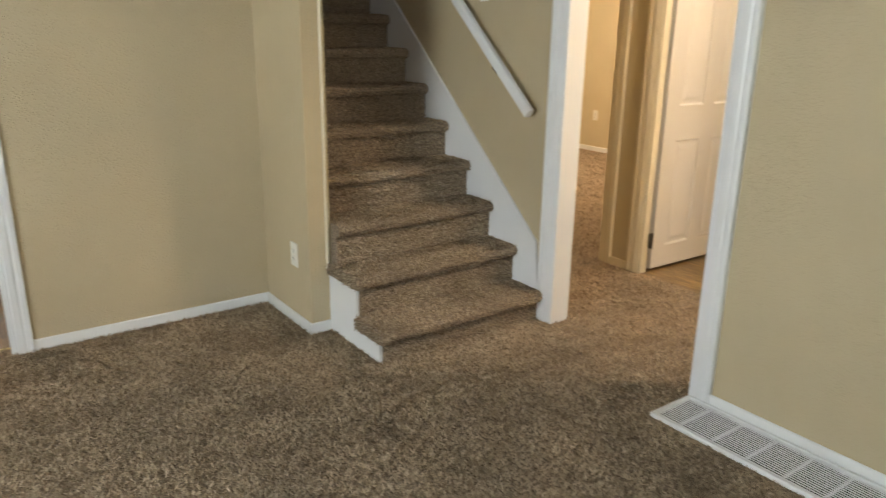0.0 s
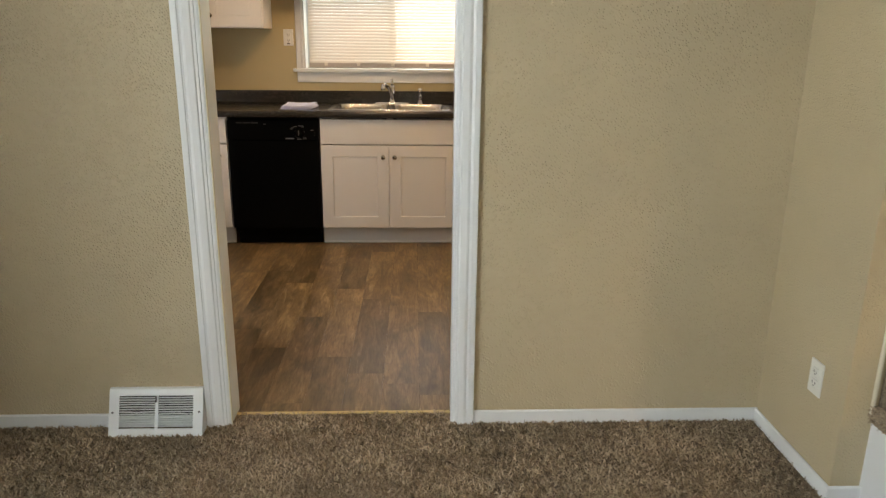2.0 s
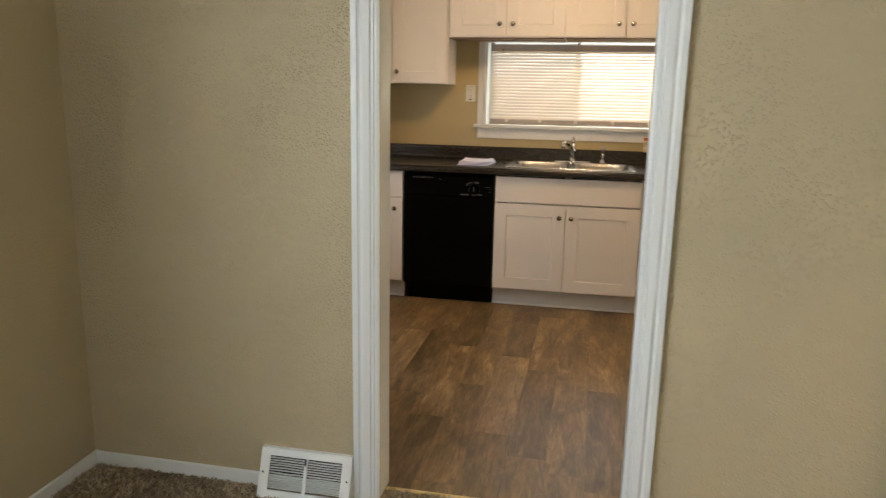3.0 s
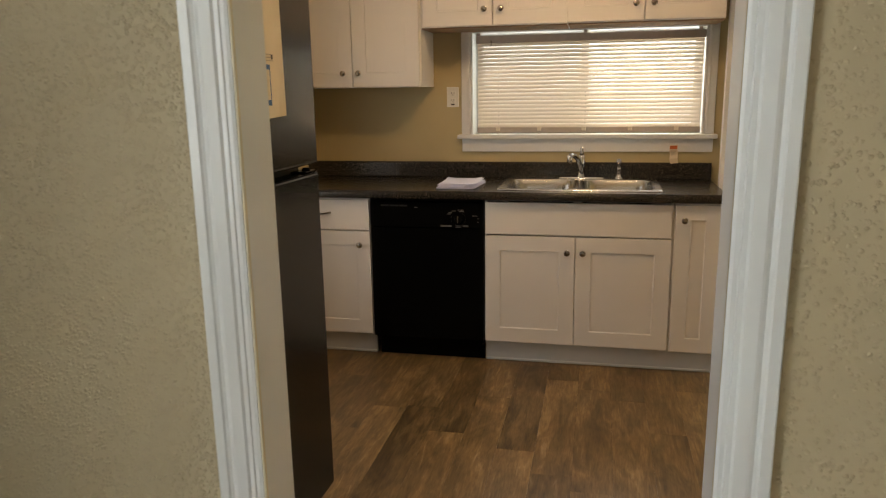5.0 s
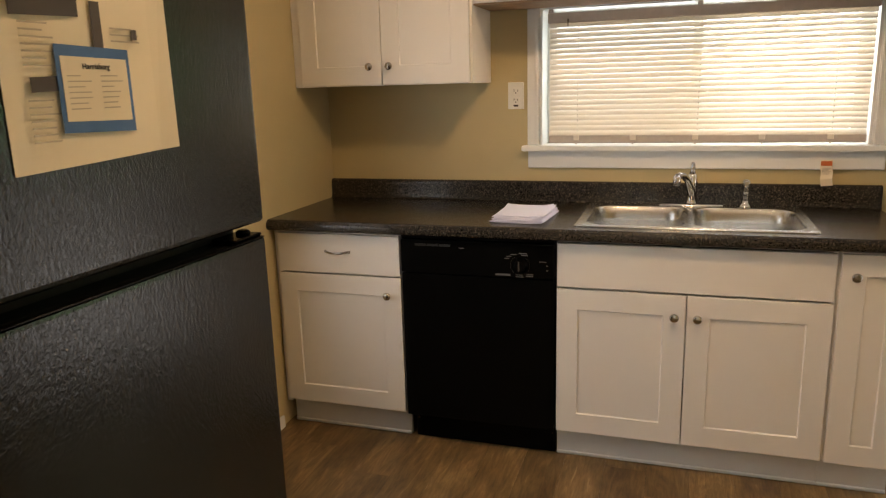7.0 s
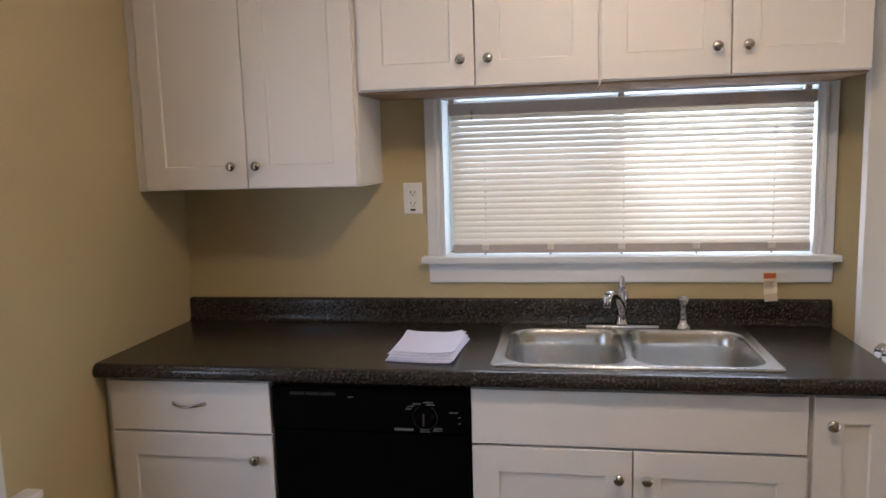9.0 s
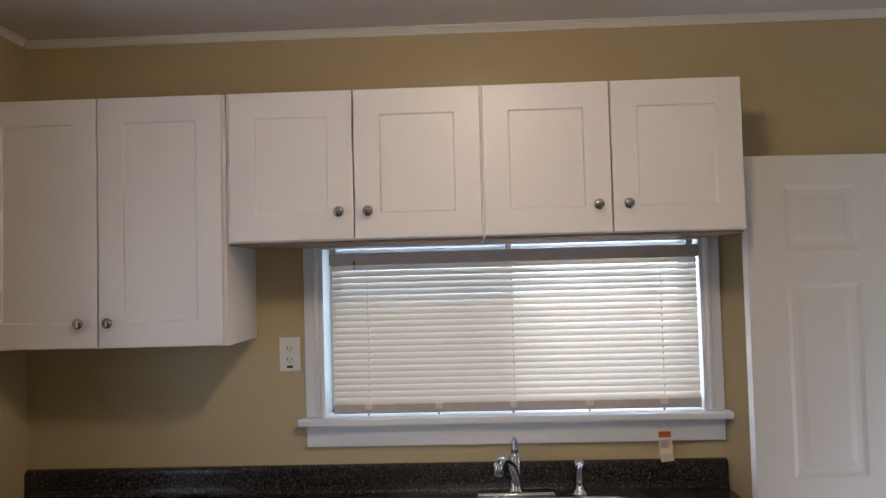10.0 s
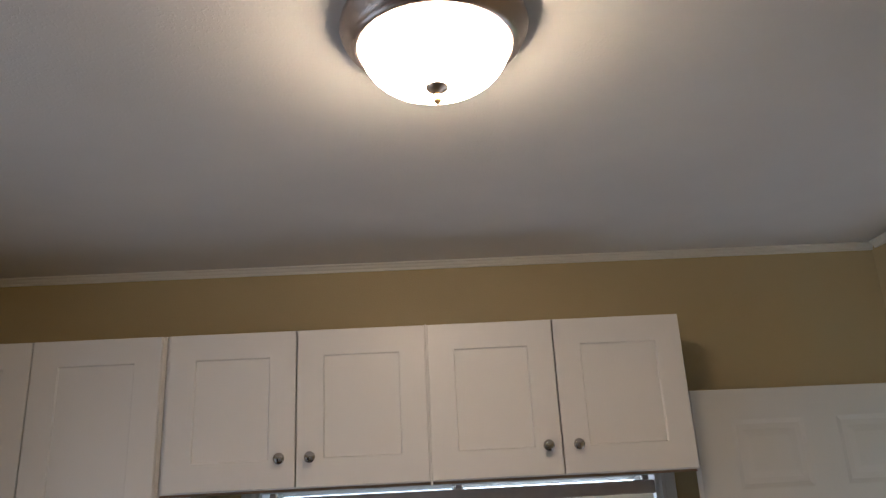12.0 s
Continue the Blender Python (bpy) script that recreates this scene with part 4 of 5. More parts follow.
UPPERS = "wall cabinets"
c = thing("wall_cabinet", "tall white shaker wall cabinet beside the window", "cabinet", UPPERS)
carcass(c, -1.676, -0.918, UP_Y + 0.0185, 1.430, 2.183)
part("filler", boxes((LEFT_WALL + 0.001, -1.6765, UP_Y + 0.010, UP_Y + 0.026, 1.430, 2.183)), CABINET, c)
for a, b, kx in ((-1.674, -1.3035, -1.352), (-1.3015, -0.926, -1.264)):
    dd = shaker(c, a, b, 1.432, 2.181, UP_Y)
    knob_on(dd, kx, 1.507, UP_Y)
for x0, x1, mid in ((-0.915, -0.1515, -0.531), (-0.1485, 0.611, 0.227)):
    c = thing("short_wall_cabinet", "short white shaker wall cabinet over the window", "cabinet", UPPERS)
    carcass(c, x0, x1, UP_Y + 0.0185, 1.733, 2.183)
    for a, b, s in ((x0 + (0.012 if x0 < -0.5 else 0.001), mid - 0.001, -1), (mid + 0.001, x1 - 0.002, 1)):
        dd = shaker(c, a, b, 1.735, 2.181, UP_Y)
        knob_on(dd, mid + s * 0.043, 1.816, UP_Y)
    part("underside", boxes((x0 + 0.003, x1 - 0.003, UP_Y + 0.021, 6.888, 1.7260, 1.7327)), RAWWOOD, c, "raw brown wood underside")
    if x0 < -0.5:
        part("joint_strip", boxes((-0.1525, -0.1478, UP_Y + 0.0005, UP_Y + 0.018, 1.7235, 2.1825, 0.001)), CABINET, c)

# countertop with rolled front edge and coved backsplash, cut out for the two bowls
SX0, SX1, SY0, SY1 = -0.478, 0.338, 6.344, 6.866
ct = thing("countertop", "dark speckled granite-look laminate countertop with backsplash", "countertop")
EDGEPROF = [(6.350, 0.912), (6.300, 0.912), (6.290, 0.911), (6.284, 0.908), (6.281, 0.903), (6.276, 0.899), (6.274, 0.892), (6.274, 0.880), (6.277, 0.873), (6.284, 0.869), (6.305, 0.869), (6.305, 0.874), (6.350, 0.874)]
CX0, CX1 = LEFT_WALL + 0.002, 0.624
bm = bmesh.new()
prism(bm, EDGEPROF, lambda u, v, s: (CX0 + s, u, v), CX1 - CX0)
part("front_edge", bm, LAMINATE, ct)
for r in ((CX0, SX0 + 0.02, 6.350, 6.885, 0.874, 0.912), (SX1 - 0.02, CX1, 6.350, 6.885, 0.874, 0.912), (SX0 + 0.02, SX1 - 0.02, 6.846, 6.885, 0.874, 0.912), (SX0 + 0.02, SX1 - 0.02, 6.350, 6.362, 0.874, 0.912)):
    part("worktop", boxes(r), LAMINATE, ct)
bm = bmesh.new()
prism(bm, [(6.868, 0.9125), (6.876, 0.9155), (6.881, 0.922), (6.883, 0.935), (6.883, 0.985), (6.885, 0.993), (6.890, 0.999), (6.897, 1.001), (6.909, 1.001), (6.909, 0.9125)], lambda u, v, s: (CX0 + s, u, v), CX1 + 0.004 - CX0)
part("backsplash", bm, LAMINATE, ct)

# double-bowl sink
sink = thing("kitchen_sink", "double-bowl stainless steel drop-in sink", "sink")


def rounded(x0, x1, y0, y1, r, k=5):
    pts = []
    for cx, cy, a0 in ((x1 - r, y1 - r, 0), (x0 + r, y1 - r, 90), (x0 + r, y0 + r, 180), (x1 - r, y0 + r, 270)):
        for i in range(k + 1):
            a = radians(a0 + 90 * i / k)
            pts.append((cx + r * math.cos(a), cy + r * math.sin(a)))
    return pts


def bowl(name, x0, x1, y0, y1):
    bm = bmesh.new()
    rings = []
    for grow, z, r in ((0.004, 0.9178, 0.085), (0, 0.9165, 0.083), (-0.004, 0.912, 0.08), (-0.010, 0.86, 0.078), (-0.018, 0.76, 0.072), (-0.032, 0.725, 0.06), (-0.060, 0.712, 0.05), (-0.12, 0.708, 0.02)):
        rings.append([bm.verts.new((x, y, z)) for x, y in rounded(x0 - grow, x1 + grow, y0 - grow, y1 + grow, r)])
    k = len(rings[0])
    for p, q in zip(rings, rings[1:]):
        for i in range(k):
            f = bm.faces.new((p[i], p[(i + 1) % k], q[(i + 1) % k], q[i]))
            f.smooth = True
    bm.faces.new(rings[-1])
    bmesh.ops.recalc_face_normals(bm, faces=bm.faces)
    for f in bm.faces:
        f.normal_flip()
    ob = part(name, bm, STEEL, sink)
    bm = bmesh.new()
    lathe(bm, [(0.042, 0.0), (0.042, 0.003), (0.034, 0.004), (0.030, 0.001), (0.002, 0.001)], ((x0 + x1) / 2, (y0 + y1) / 2, 0.708), 20)
    part("drain", bm, CHROME, ob)
    return rounded(x0 - 0.004, x1 + 0.004, y0 - 0.004, y1 + 0.004, 0.085)


bowls = [(-0.440, -0.084, 6.368, 6.780), (-0.062, 0.303, 6.368, 6.780)]
rims = [bowl("bowl", *b) for b in bowls]
# deck: a rounded, raised rim round the bowls
bm = bmesh.new()
outer = []
for grow, z in ((0, 0.9122), (0.0, 0.915), (-0.004, 0.919), (-0.010, 0.919), (-0.014, 0.9178)):
    outer.append([bm.verts.new((x, y, z)) for x, y in rounded(SX0 - grow, SX1 + grow, SY0 - grow, SY1 + grow, 0.022, 4)])
k = len(outer[0])
for p, q in zip(outer, outer[1:]):
    for i in range(k):
        f = bm.faces.new((p[i], p[(i + 1) % k], q[(i + 1) % k], q[i]))
        f.smooth = True
edges = [bm.edges.get((outer[-1][i], outer[-1][(i + 1) % k])) for i in range(k)]
for ring in rims:
    vs = [bm.verts.new((x, y, 0.9178)) for x, y in ring]
    edges += [bm.edges.new((vs[i], vs[(i + 1) % len(vs)])) for i in range(len(vs))]
bmesh.ops.triangle_fill(bm, use_beauty=True, use_dissolve=False, edges=edges)
bmesh.ops.recalc_face_normals(bm, faces=bm.faces)
part("deck", bm, STEEL, sink)
# faucet
fa = thing("faucet", "chrome single-lever kitchen faucet on a deck plate", "faucet")
FX, FY = -0.067, 6.826
bm = bmesh.new()
plate_rings = []
for grow, z in ((0, 0.9182), (0, 0.923), (-0.006, 0.927)):
    plate_rings.append([bm.verts.new((x, y, z)) for x, y in rounded(FX - 0.126 - grow, FX + 0.126 + grow, FY - 0.026 - grow, FY + 0.026 + grow, 0.019, 5)])
k = len(plate_rings[0])
for p, q in zip(plate_rings, plate_rings[1:]):
    for i in range(k):
        bm.faces.new((p[i], p[(i + 1) % k], q[(i + 1) % k], q[i])).smooth = True
bm.faces.new(plate_rings[-1])
bm.faces.new(plate_rings[0][::-1])
part("deck_plate", bm, CHROME, fa)
bm = bmesh.new()
lathe(bm, [(0.024, 0), (0.022, 0.006), (0.018, 0.014), (0.019, 0.05), (0.021, 0.085), (0.020, 0.105), (0.016, 0.118), (0.008, 0.126), (0.001, 0.128)], (FX, FY, 0.927), 20)
part("body", bm, CHROME, fa)
bm = bmesh.new()
tube(bm, [(FX + 0.004, FY - 0.004, 0.950), (FX - 0.004, FY - 0.022, 0.990), (FX - 0.018, FY - 0.055, 1.028), (FX - 0.034, FY - 0.100, 1.052), (FX - 0.048, FY - 0.138, 1.058), (FX - 0.056, FY - 0.160, 1.055)], [0.0155, 0.0150, 0.0130, 0.0120, 0.0125, 0.0135], 14)
part("spout", bm, CHROME, fa)
bm = bmesh.new()
lathe(bm, [(0.0125, 0), (0.0145, 0.004), (0.0145, 0.022), (0.0135, 0.034), (0.008, 0.040)], (FX - 0.059, FY - 0.166, 1.022), 16)
part("aerator", bm, CHROME, fa)
bm = bmesh.new()
tube(bm, [(FX, FY, 1.046), (FX + 0.001, FY + 0.006, 1.064), (FX + 0.001, FY + 0.008, 1.083), (FX, FY + 0.006, 1.094)], [0.013, 0.0095, 0.010, 0.006], 12)
part("lever", bm, CHROME, fa)
sp = thing("side_sprayer", "chrome side sprayer standing in the sink deck", "sprayer")
bm = bmesh.new()
lathe(bm, [(0.026, 0), (0.025, 0.004), (0.017, 0.012), (0.013, 0.016), (0.012, 0.026)], (0.136, 6.822, 0.918), 18)
part("escutcheon", bm, CHROME, sp)
bm = bmesh.new()
tube(bm, [(0.136, 6.822, 0.940), (0.136, 6.823, 0.975), (0.136, 6.823, 1.000), (0.135, 6.818, 1.012)], [0.011, 0.0125, 0.010, 0.012], 14)
part("handle", bm, CHROME, sp)
bm = bmesh.new()
lathe(bm, [(0.010, -0.006), (0.015, 0.0), (0.0165, 0.010), (0.015, 0.022), (0.008, 0.027)], (0.135, 6.822, 1.014), 16, TO_FRONT)
part("spray_head", bm, CHROME, sp)
# paper tag and papers
tag = thing("paper_tag", "small curled paper tag with an orange band under the sill", "tag")
bm = bmesh.new()
prof = [(0.404, 1.098, 6.880), (0.403, 1.075, 6.877), (0.406, 1.045, 6.872), (0.404, 1.025, 6.868), (0.410, 0.998, 6.874)]
rows = [[bm.verts.new((x + dx, y - dy, z + dz)) for dx, dz, dy in ((0, 0, 0), (0.042, 0.004, 0.001))] for x, z, y in prof]
rows2 = [[bm.verts.new((v.co.x, v.co.y - 0.0008, v.co.z)) for v in r] for r in rows]
for p, q, pp, qq in zip(rows, rows[1:], rows2, rows2[1:]):
    bm.faces.new((p[0], q[0], q[1], p[1]))
    bm.faces.new((pp[0], pp[1], qq[1], qq[0]))
    bm.faces.new((p[0], pp[0], qq[0], q[0]))
    bm.faces.new((p[1], q[1], qq[1], pp[1]))
part("sheet", bm, CREAMPAPER, tag)
part("orange_band", boxes((0.4045, 0.4435, 6.8735, 6.8755, 1.078, 1.096)), ORANGE, tag, "printed orange warning band")
for i in range(6):
    z = 1.068 - 0.0045 * i
    part("print_line", boxes((0.409, 0.440 - 0.004 * (i % 3), 6.8690, 6.8705, z, z + 0.0018)), FAINTINK, tag)
stack = thing("paper_stack", "loose stack of white papers on the countertop", "papers", "", "", (-0.694, 6.505, 0.9125))
z = 0.0
for i in range(9):
    bm = bmesh.new()
    w, h = 0.192 + 0.010 * (i < 4), 0.29 - 0.004 * i + (0.02 if i == 4 else 0)
    lift = 0.003 + 0.006 * (i > 4)
    nx, ny = 4, 4
    top = [[bm.verts.new((w * (a / nx - 0.5), h * (b / ny - 0.5), z + 0.0015 + lift * (1 if (a in (0, nx) and b in (0, ny)) else 0) * random.random())) for b in range(ny + 1)] for a in range(nx + 1)]
    low = [[bm.verts.new((v.co.x, v.co.y, v.co.z - 0.0012)) for v in r] for r in top]
    for a in range(nx):
        for b in range(ny):
            bm.faces.new((top[a][b], top[a + 1][b], top[a + 1][b + 1], top[a][b + 1]))
            bm.faces.new((low[a][b], low[a][b + 1], low[a + 1][b + 1], low[a + 1][b]))
    rim = [(a, 0) for a in range(nx)] + [(nx, b) for b in range(ny)] + [(a, ny) for a in range(nx, 0, -1)] + [(0, b) for b in range(ny, 0, -1)]
    for (a, b), (a2, b2) in zip(rim, rim[1:] + rim[:1]):
        bm.faces.new((top[a][b], low[a][b], low[a2][b2], top[a2][b2]))
    s = part("sheet", bm, PAPER, stack)
    s.matrix_basis = pose(random.uniform(-0.010, 0.010), random.uniform(-0.008, 0.008) + 0.003 * i, 0, 0, 0, -2 + random.uniform(-2.5, 2.5))
    z += 0.0026

# ---- dishwasher ----
dw = thing("dishwasher", "black built-in dishwasher with a dial control panel", "dishwasher")
DX0, DX1, DY = -1.134, -0.537, 6.296
part("body", boxes((DX0 + 0.006, DX1 - 0.006, DY + 0.035, 6.88, 0.10, 0.862)), BLACKGLOSS, dw)
part("door", boxes((DX0, DX1, DY + 0.004, DY + 0.034, 0.118, 0.716, 0.004, 2)), BLACKGLOSS, dw)
cp = part("control_panel", boxes((DX0, DX1, DY, DY + 0.034, 0.720, 0.852, 0.005, 2)), BLACKGLOSS, dw)
part("top_strip", boxes((DX0, DX1, DY + 0.006, DY + 0.030, 0.854, 0.866, 0.002)), BLACKGLOSS, dw)
part("kick_plate", boxes((DX0 + 0.02, DX1 - 0.001, TOE_Y - 0.012, TOE_Y + 0.004, 0.004, 0.116, 0.002)), BLACKGLOSS, dw)
for i in range(3):
    x = -1.075 + 0.049 * i
    part("vent_slot", boxes((x, x + 0.045, DY - 0.0012, DY + 0.002, 0.828, 0.837, 0.0005)), SLOTGREY, cp, "dark grey vent slot")
DIALX, DIALZ = -0.664, 0.768
bm = bmesh.new()
lathe(bm, [(0.030, 0), (0.030, 0.003), (0.024, 0.006), (0.022, 0.020), (0.019, 0.023), (0.002, 0.024)], (DIALX, DY - 0.0005, DIALZ), 28, TO_FRONT)
dial = part("dial", bm, BLACKGLOSS, cp, "black timer dial")
part("pointer", boxes((DIALX - 0.0022, DIALX + 0.0022, DY - 0.028, DY - 0.020, DIALZ - 0.016, DIALZ + 0.020, 0.001)), HINGE, dial)
for i in range(26):
    a = radians(35 + 290 * i / 25 + 90)
    px, pz = DIALX + 0.036 * math.cos(a), DIALZ + 0.036 * math.sin(a)
    part("tick", boxes((px - 0.0008, px + 0.0008, DY - 0.0012, DY + 0.001, pz - 0.0008, pz + 0.0008)), GREYPRINT, cp)
for x, z, w in ((-0.716, 0.800, 0.020), (-0.722, 0.792, 0.018), (-0.700, 0.808, 0.024), (-0.668, 0.813, 0.030), (-0.660, 0.806, 0.026), (-0.642, 0.728, 0.028), (-0.640, 0.734, 0.026), (-0.680, 0.724, 0.030), (-0.680, 0.731, 0.026), (-0.592, 0.784, 0.026), (-0.566, 0.770, 0.007), (-0.566, 0.752, 0.007), (-0.896, 0.823, 0.018)):
    part("print_line", boxes((x, x + w, DY - 0.0010, DY + 0.001, z, z + 0.0028)), GREYPRINT, cp)
part("maker_mark", boxes((-0.757, -0.700, DY - 0.0012, DY + 0.001, 0.7270, 0.7345, 0.0005)), GREYPRINT, cp, "pale bar-shaped maker mark")
for x in (DX0 + 0.032, DX1 - 0.012):
    bm = bmesh.new()
    lathe(bm, [(0.004, 0), (0.003, 0.002)], (x, TOE_Y - 0.012, 0.085), 10, TO_FRONT)
    part("screw", bm, NICKEL, dw)

# ---- refrigerator ----
fr = thing("refrigerator", "black pebbled top-freezer refrigerator with papers on its door", "refrigerator")
RX, RY0, RY1, SPLIT = -0.846, 4.142, 4.900, 1.179
part("cabinet", boxes((-1.60, RX - 0.072, RY0 + 0.004, RY1 - 0.004, 0.03, 1.70, 0.006, 2)), FRIDGE, fr)
fd = part("freezer_door", boxes((RX - 0.066, RX, RY0, RY1, SPLIT + 0.013, 1.705, 0.010, 3)), FRIDGE, fr)
ld = part("fridge_door", boxes((RX - 0.066, RX, RY0, RY1, 0.075, SPLIT - 0.013, 0.010, 3)), FRIDGE, fr)
part("gasket", boxes((RX - 0.073, RX - 0.064, RY0 + 0.01, RY1 - 0.01, 0.08, 1.69)), DARK, fr)
part("base_grille", boxes((RX - 0.10, RX - 0.06, RY0 + 0.01, RY1 - 0.01, 0.004, 0.068, 0.003)), BLACKGLOSS, fr)
bm = bmesh.new()
box(bm, RX - 0.058, RX - 0.006, RY1 - 0.085, RY1 - 0.004, SPLIT - 0.0125, SPLIT - 0.007, 0.002)
lathe(bm, [(0.013, 0), (0.013, 0.006), (0.008, 0.009)], (RX - 0.030, RY1 - 0.028, SPLIT - 0.0075), 16)
part("hinge_cap", bm, BLACKGLOSS, fr)
part("door_edge_trim", boxes((RX - 0.012, RX + 0.0012, RY0 + 0.10, RY1 - 0.006, SPLIT - 0.0150, SPLIT - 0.0128, 0.0006)), BLACKGLOSS, ld, "thin worn edge along the door top")
part("handle_pull", boxes((RX - 0.030, RX + 0.002, RY0 + 0.115, RY0 + 0.165, SPLIT - 0.013, SPLIT - 0.006, 0.002)), PEWTER, ld, "pale recessed handle end")
# notices on the freezer door
no = thing("notice_sheet", "large cream notice sheet taped to the freezer door", "notice")
PX = RX + 0.0012


def sheet_bm(y0, y1, z0, z1, x, skew=0.0, wave=0.0):
    bm = bmesh.new()
    k = 8
    cols = []
    for i in range(k + 1):
        f = i / k
        y = y0 + (y1 - y0) * f
        dz = skew * f
        dx = wave * (0.5 - 0.5 * math.cos(2 * math.pi * f)) + (wave * 1.5 if i == k else 0)
        cols.append([bm.verts.new((x + dx, y, z0 + dz)), bm.verts.new((x + dx * 0.4, y, z1 + dz))])
    for p, q in zip(cols, cols[1:]):
        bm.faces.new((p[0], q[0], q[1], p[1]))
    r = bmesh.ops.extrude_face_region(bm, geom=bm.faces[:])
    bmesh.ops.translate(bm, verts=[g for g in r["geom"] if isinstance(g, bmesh.types.BMVert)], vec=(0.0006, 0, 0))
    bmesh.ops.recalc_face_normals(bm, faces=bm.faces)
    return bm


part("sheet", sheet_bm(4.393, 4.675, 1.336, 1.655, PX, 0.012, 0.003), CREAMPAPER, no)
PX2 = PX + 0.0052
for y0, y1, z0, z1, arc in ((4.412, 4.512, 1.520, 1.544, 0.004), (4.532, 4.548, 1.478, 1.545, 0.0), (4.428, 4.478, 1.432, 1.450, 0.002), (4.600, 4.610, 1.500, 1.513, 0.0)):
    part("printed_block", sheet_bm(y0, y1, z0, z1, PX2, arc, 0.0), INK, no)
for i in range(40):
    col, row = i % 2, i // 2
    y0 = 4.418 + col * 0.140
    z = 1.512 - row * 0.0082
    if (col == 0 and 1.426 < z < 1.456) or z < 1.365 or (col == 1 and z < 1.490):
        continue
    part("print_line", boxes((PX2, PX2 + 0.0005, y0 + 0.004, y0 + random.uniform(0.035, 0.058), z, z + 0.0022)), FAINTINK, no)
card = thing("notice_card", "white card with a blue border taped over the notice", "notice")
PX3 = PX2 + 0.0012
part("blue_border", sheet_bm(4.466, 4.588, 1.382, 1.490, PX3, -0.004, 0.0), BLUE, card)
part("white_field", sheet_bm(4.473, 4.582, 1.396, 1.476, PX3 + 0.0008, -0.003, 0.0), CREAMPAPER, card)
fc = bpy.data.curves.new("heading", "FONT")
fc.body, fc.size, fc.align_x, fc.extrude, fc.offset = "Harrisburg", 0.0105, "CENTER", 0.0002, 0.0001
tmp = new("heading", fc)
heading = new("heading_text", bpy.data.meshes.new_from_object(tmp.evaluated_get(bpy.context.evaluated_depsgraph_get())))
bpy.data.objects.remove(tmp)
heading.data.materials.append(INK)
heading.parent = card
heading.matrix_basis = Matrix(((0, 0, 1, PX3 + 0.0021), (1, 0, 0, 4.528), (0, 1, 0, 1.4600), (0, 0, 0, 1)))
for i in range(14):
    y0 = 4.480 if i % 2 else 4.534
    z = 1.451 - (i // 2) * 0.0068
    part("print_line", boxes((PX3 + 0.0016, PX3 + 0.0021, y0, y0 + random.uniform(0.018, 0.038), z, z + 0.0016)), FAINTINK, card)

# the refrigerator stands a little askew, with all that hangs on its door
askew = pose(RX, RY1, 0) @ pose(0, 0, 0, 0, 0, -1.7) @ pose(-RX, -RY1, 0)
fr.matrix_basis = askew
for ob in (no, card):
    ob.matrix_basis = askew @ pose(0, 0.008, 0)

# ---- ceiling lamps ----
LAMP = (-0.113, 5.517)
cl = thing("ceiling_lamp", "lit frosted glass bowl ceiling lamp in a pewter ring", "ceiling lamp")
bm = bmesh.new()
lathe(bm, [(0.135, 0.0), (0.156, -0.001), (0.158, -0.012), (0.155, -0.022), (0.150, -0.025), (0.149, -0.033), (0.142, -0.037), (0.140, -0.044), (0.134, -0.050), (0.127, -0.051), (0.125, -0.046), (0.122, -0.040)], (*LAMP, CEILING), 48)
part("ring", bm, PEWTER, cl, "stepped pewter ring")
bm = bmesh.new()
lathe(bm, [(0.124, -0.045)] + [(0.124 * math.cos(radians(a)) ** 0.8, -0.045 - 0.074 * math.sin(radians(a))) for a in (8, 16, 24, 32, 40, 48, 56, 64, 72, 80, 86)], (*LAMP, CEILING), 48)
part("glass_bowl", bm, LAMPGLASS, cl, "glowing frosted glass bowl")
bm = bmesh.new()
lathe(bm, [(0.020, -0.114), (0.021, -0.117), (0.016, -0.123), (0.008, -0.127), (0.005, -0.130)], (*LAMP, CEILING), 24)
fin = part("finial_cap", bm, PEWTER, cl)
bm = bmesh.new()
lathe(bm, [(0.005, -0.129), (0.0055, -0.133), (0.0045, -0.136), (0.0062, -0.140), (0.0062, -0.144), (0.003, -0.148)], (*LAMP, CEILING), 16)
part("finial", bm, BRASS, fin, "small brass finial")
# unseen fixtures; the small room's is added to brighten the hall door
for name, x, y in (("hall_lamp", 3.0, 1.6), ("bedroom_lamp", 5.2, 5.2), ("small_room_fill_lamp", 4.5, 2.0)):
    hl = thing(name, "unseen lit warm glass ceiling lamp beyond the hall", "ceiling lamp")
    bm = bmesh.new()
    lathe(bm, [(0.12, 0.0), (0.12, -0.02), (0.11, -0.025)], (x, y, CEILING), 24)
    part("ring", bm, PEWTER, hl)
    bm = bmesh.new()
    lathe(bm, [(0.11, -0.024), (0.10, -0.05), (0.07, -0.08), (0.02, -0.095)], (x, y, CEILING), 24)
    part("glass_bowl", bm, ROOMGLASS if y > 5 else HALLGLASS, hl)

# ---- outside ----
rng = np.random.default_rng(3)


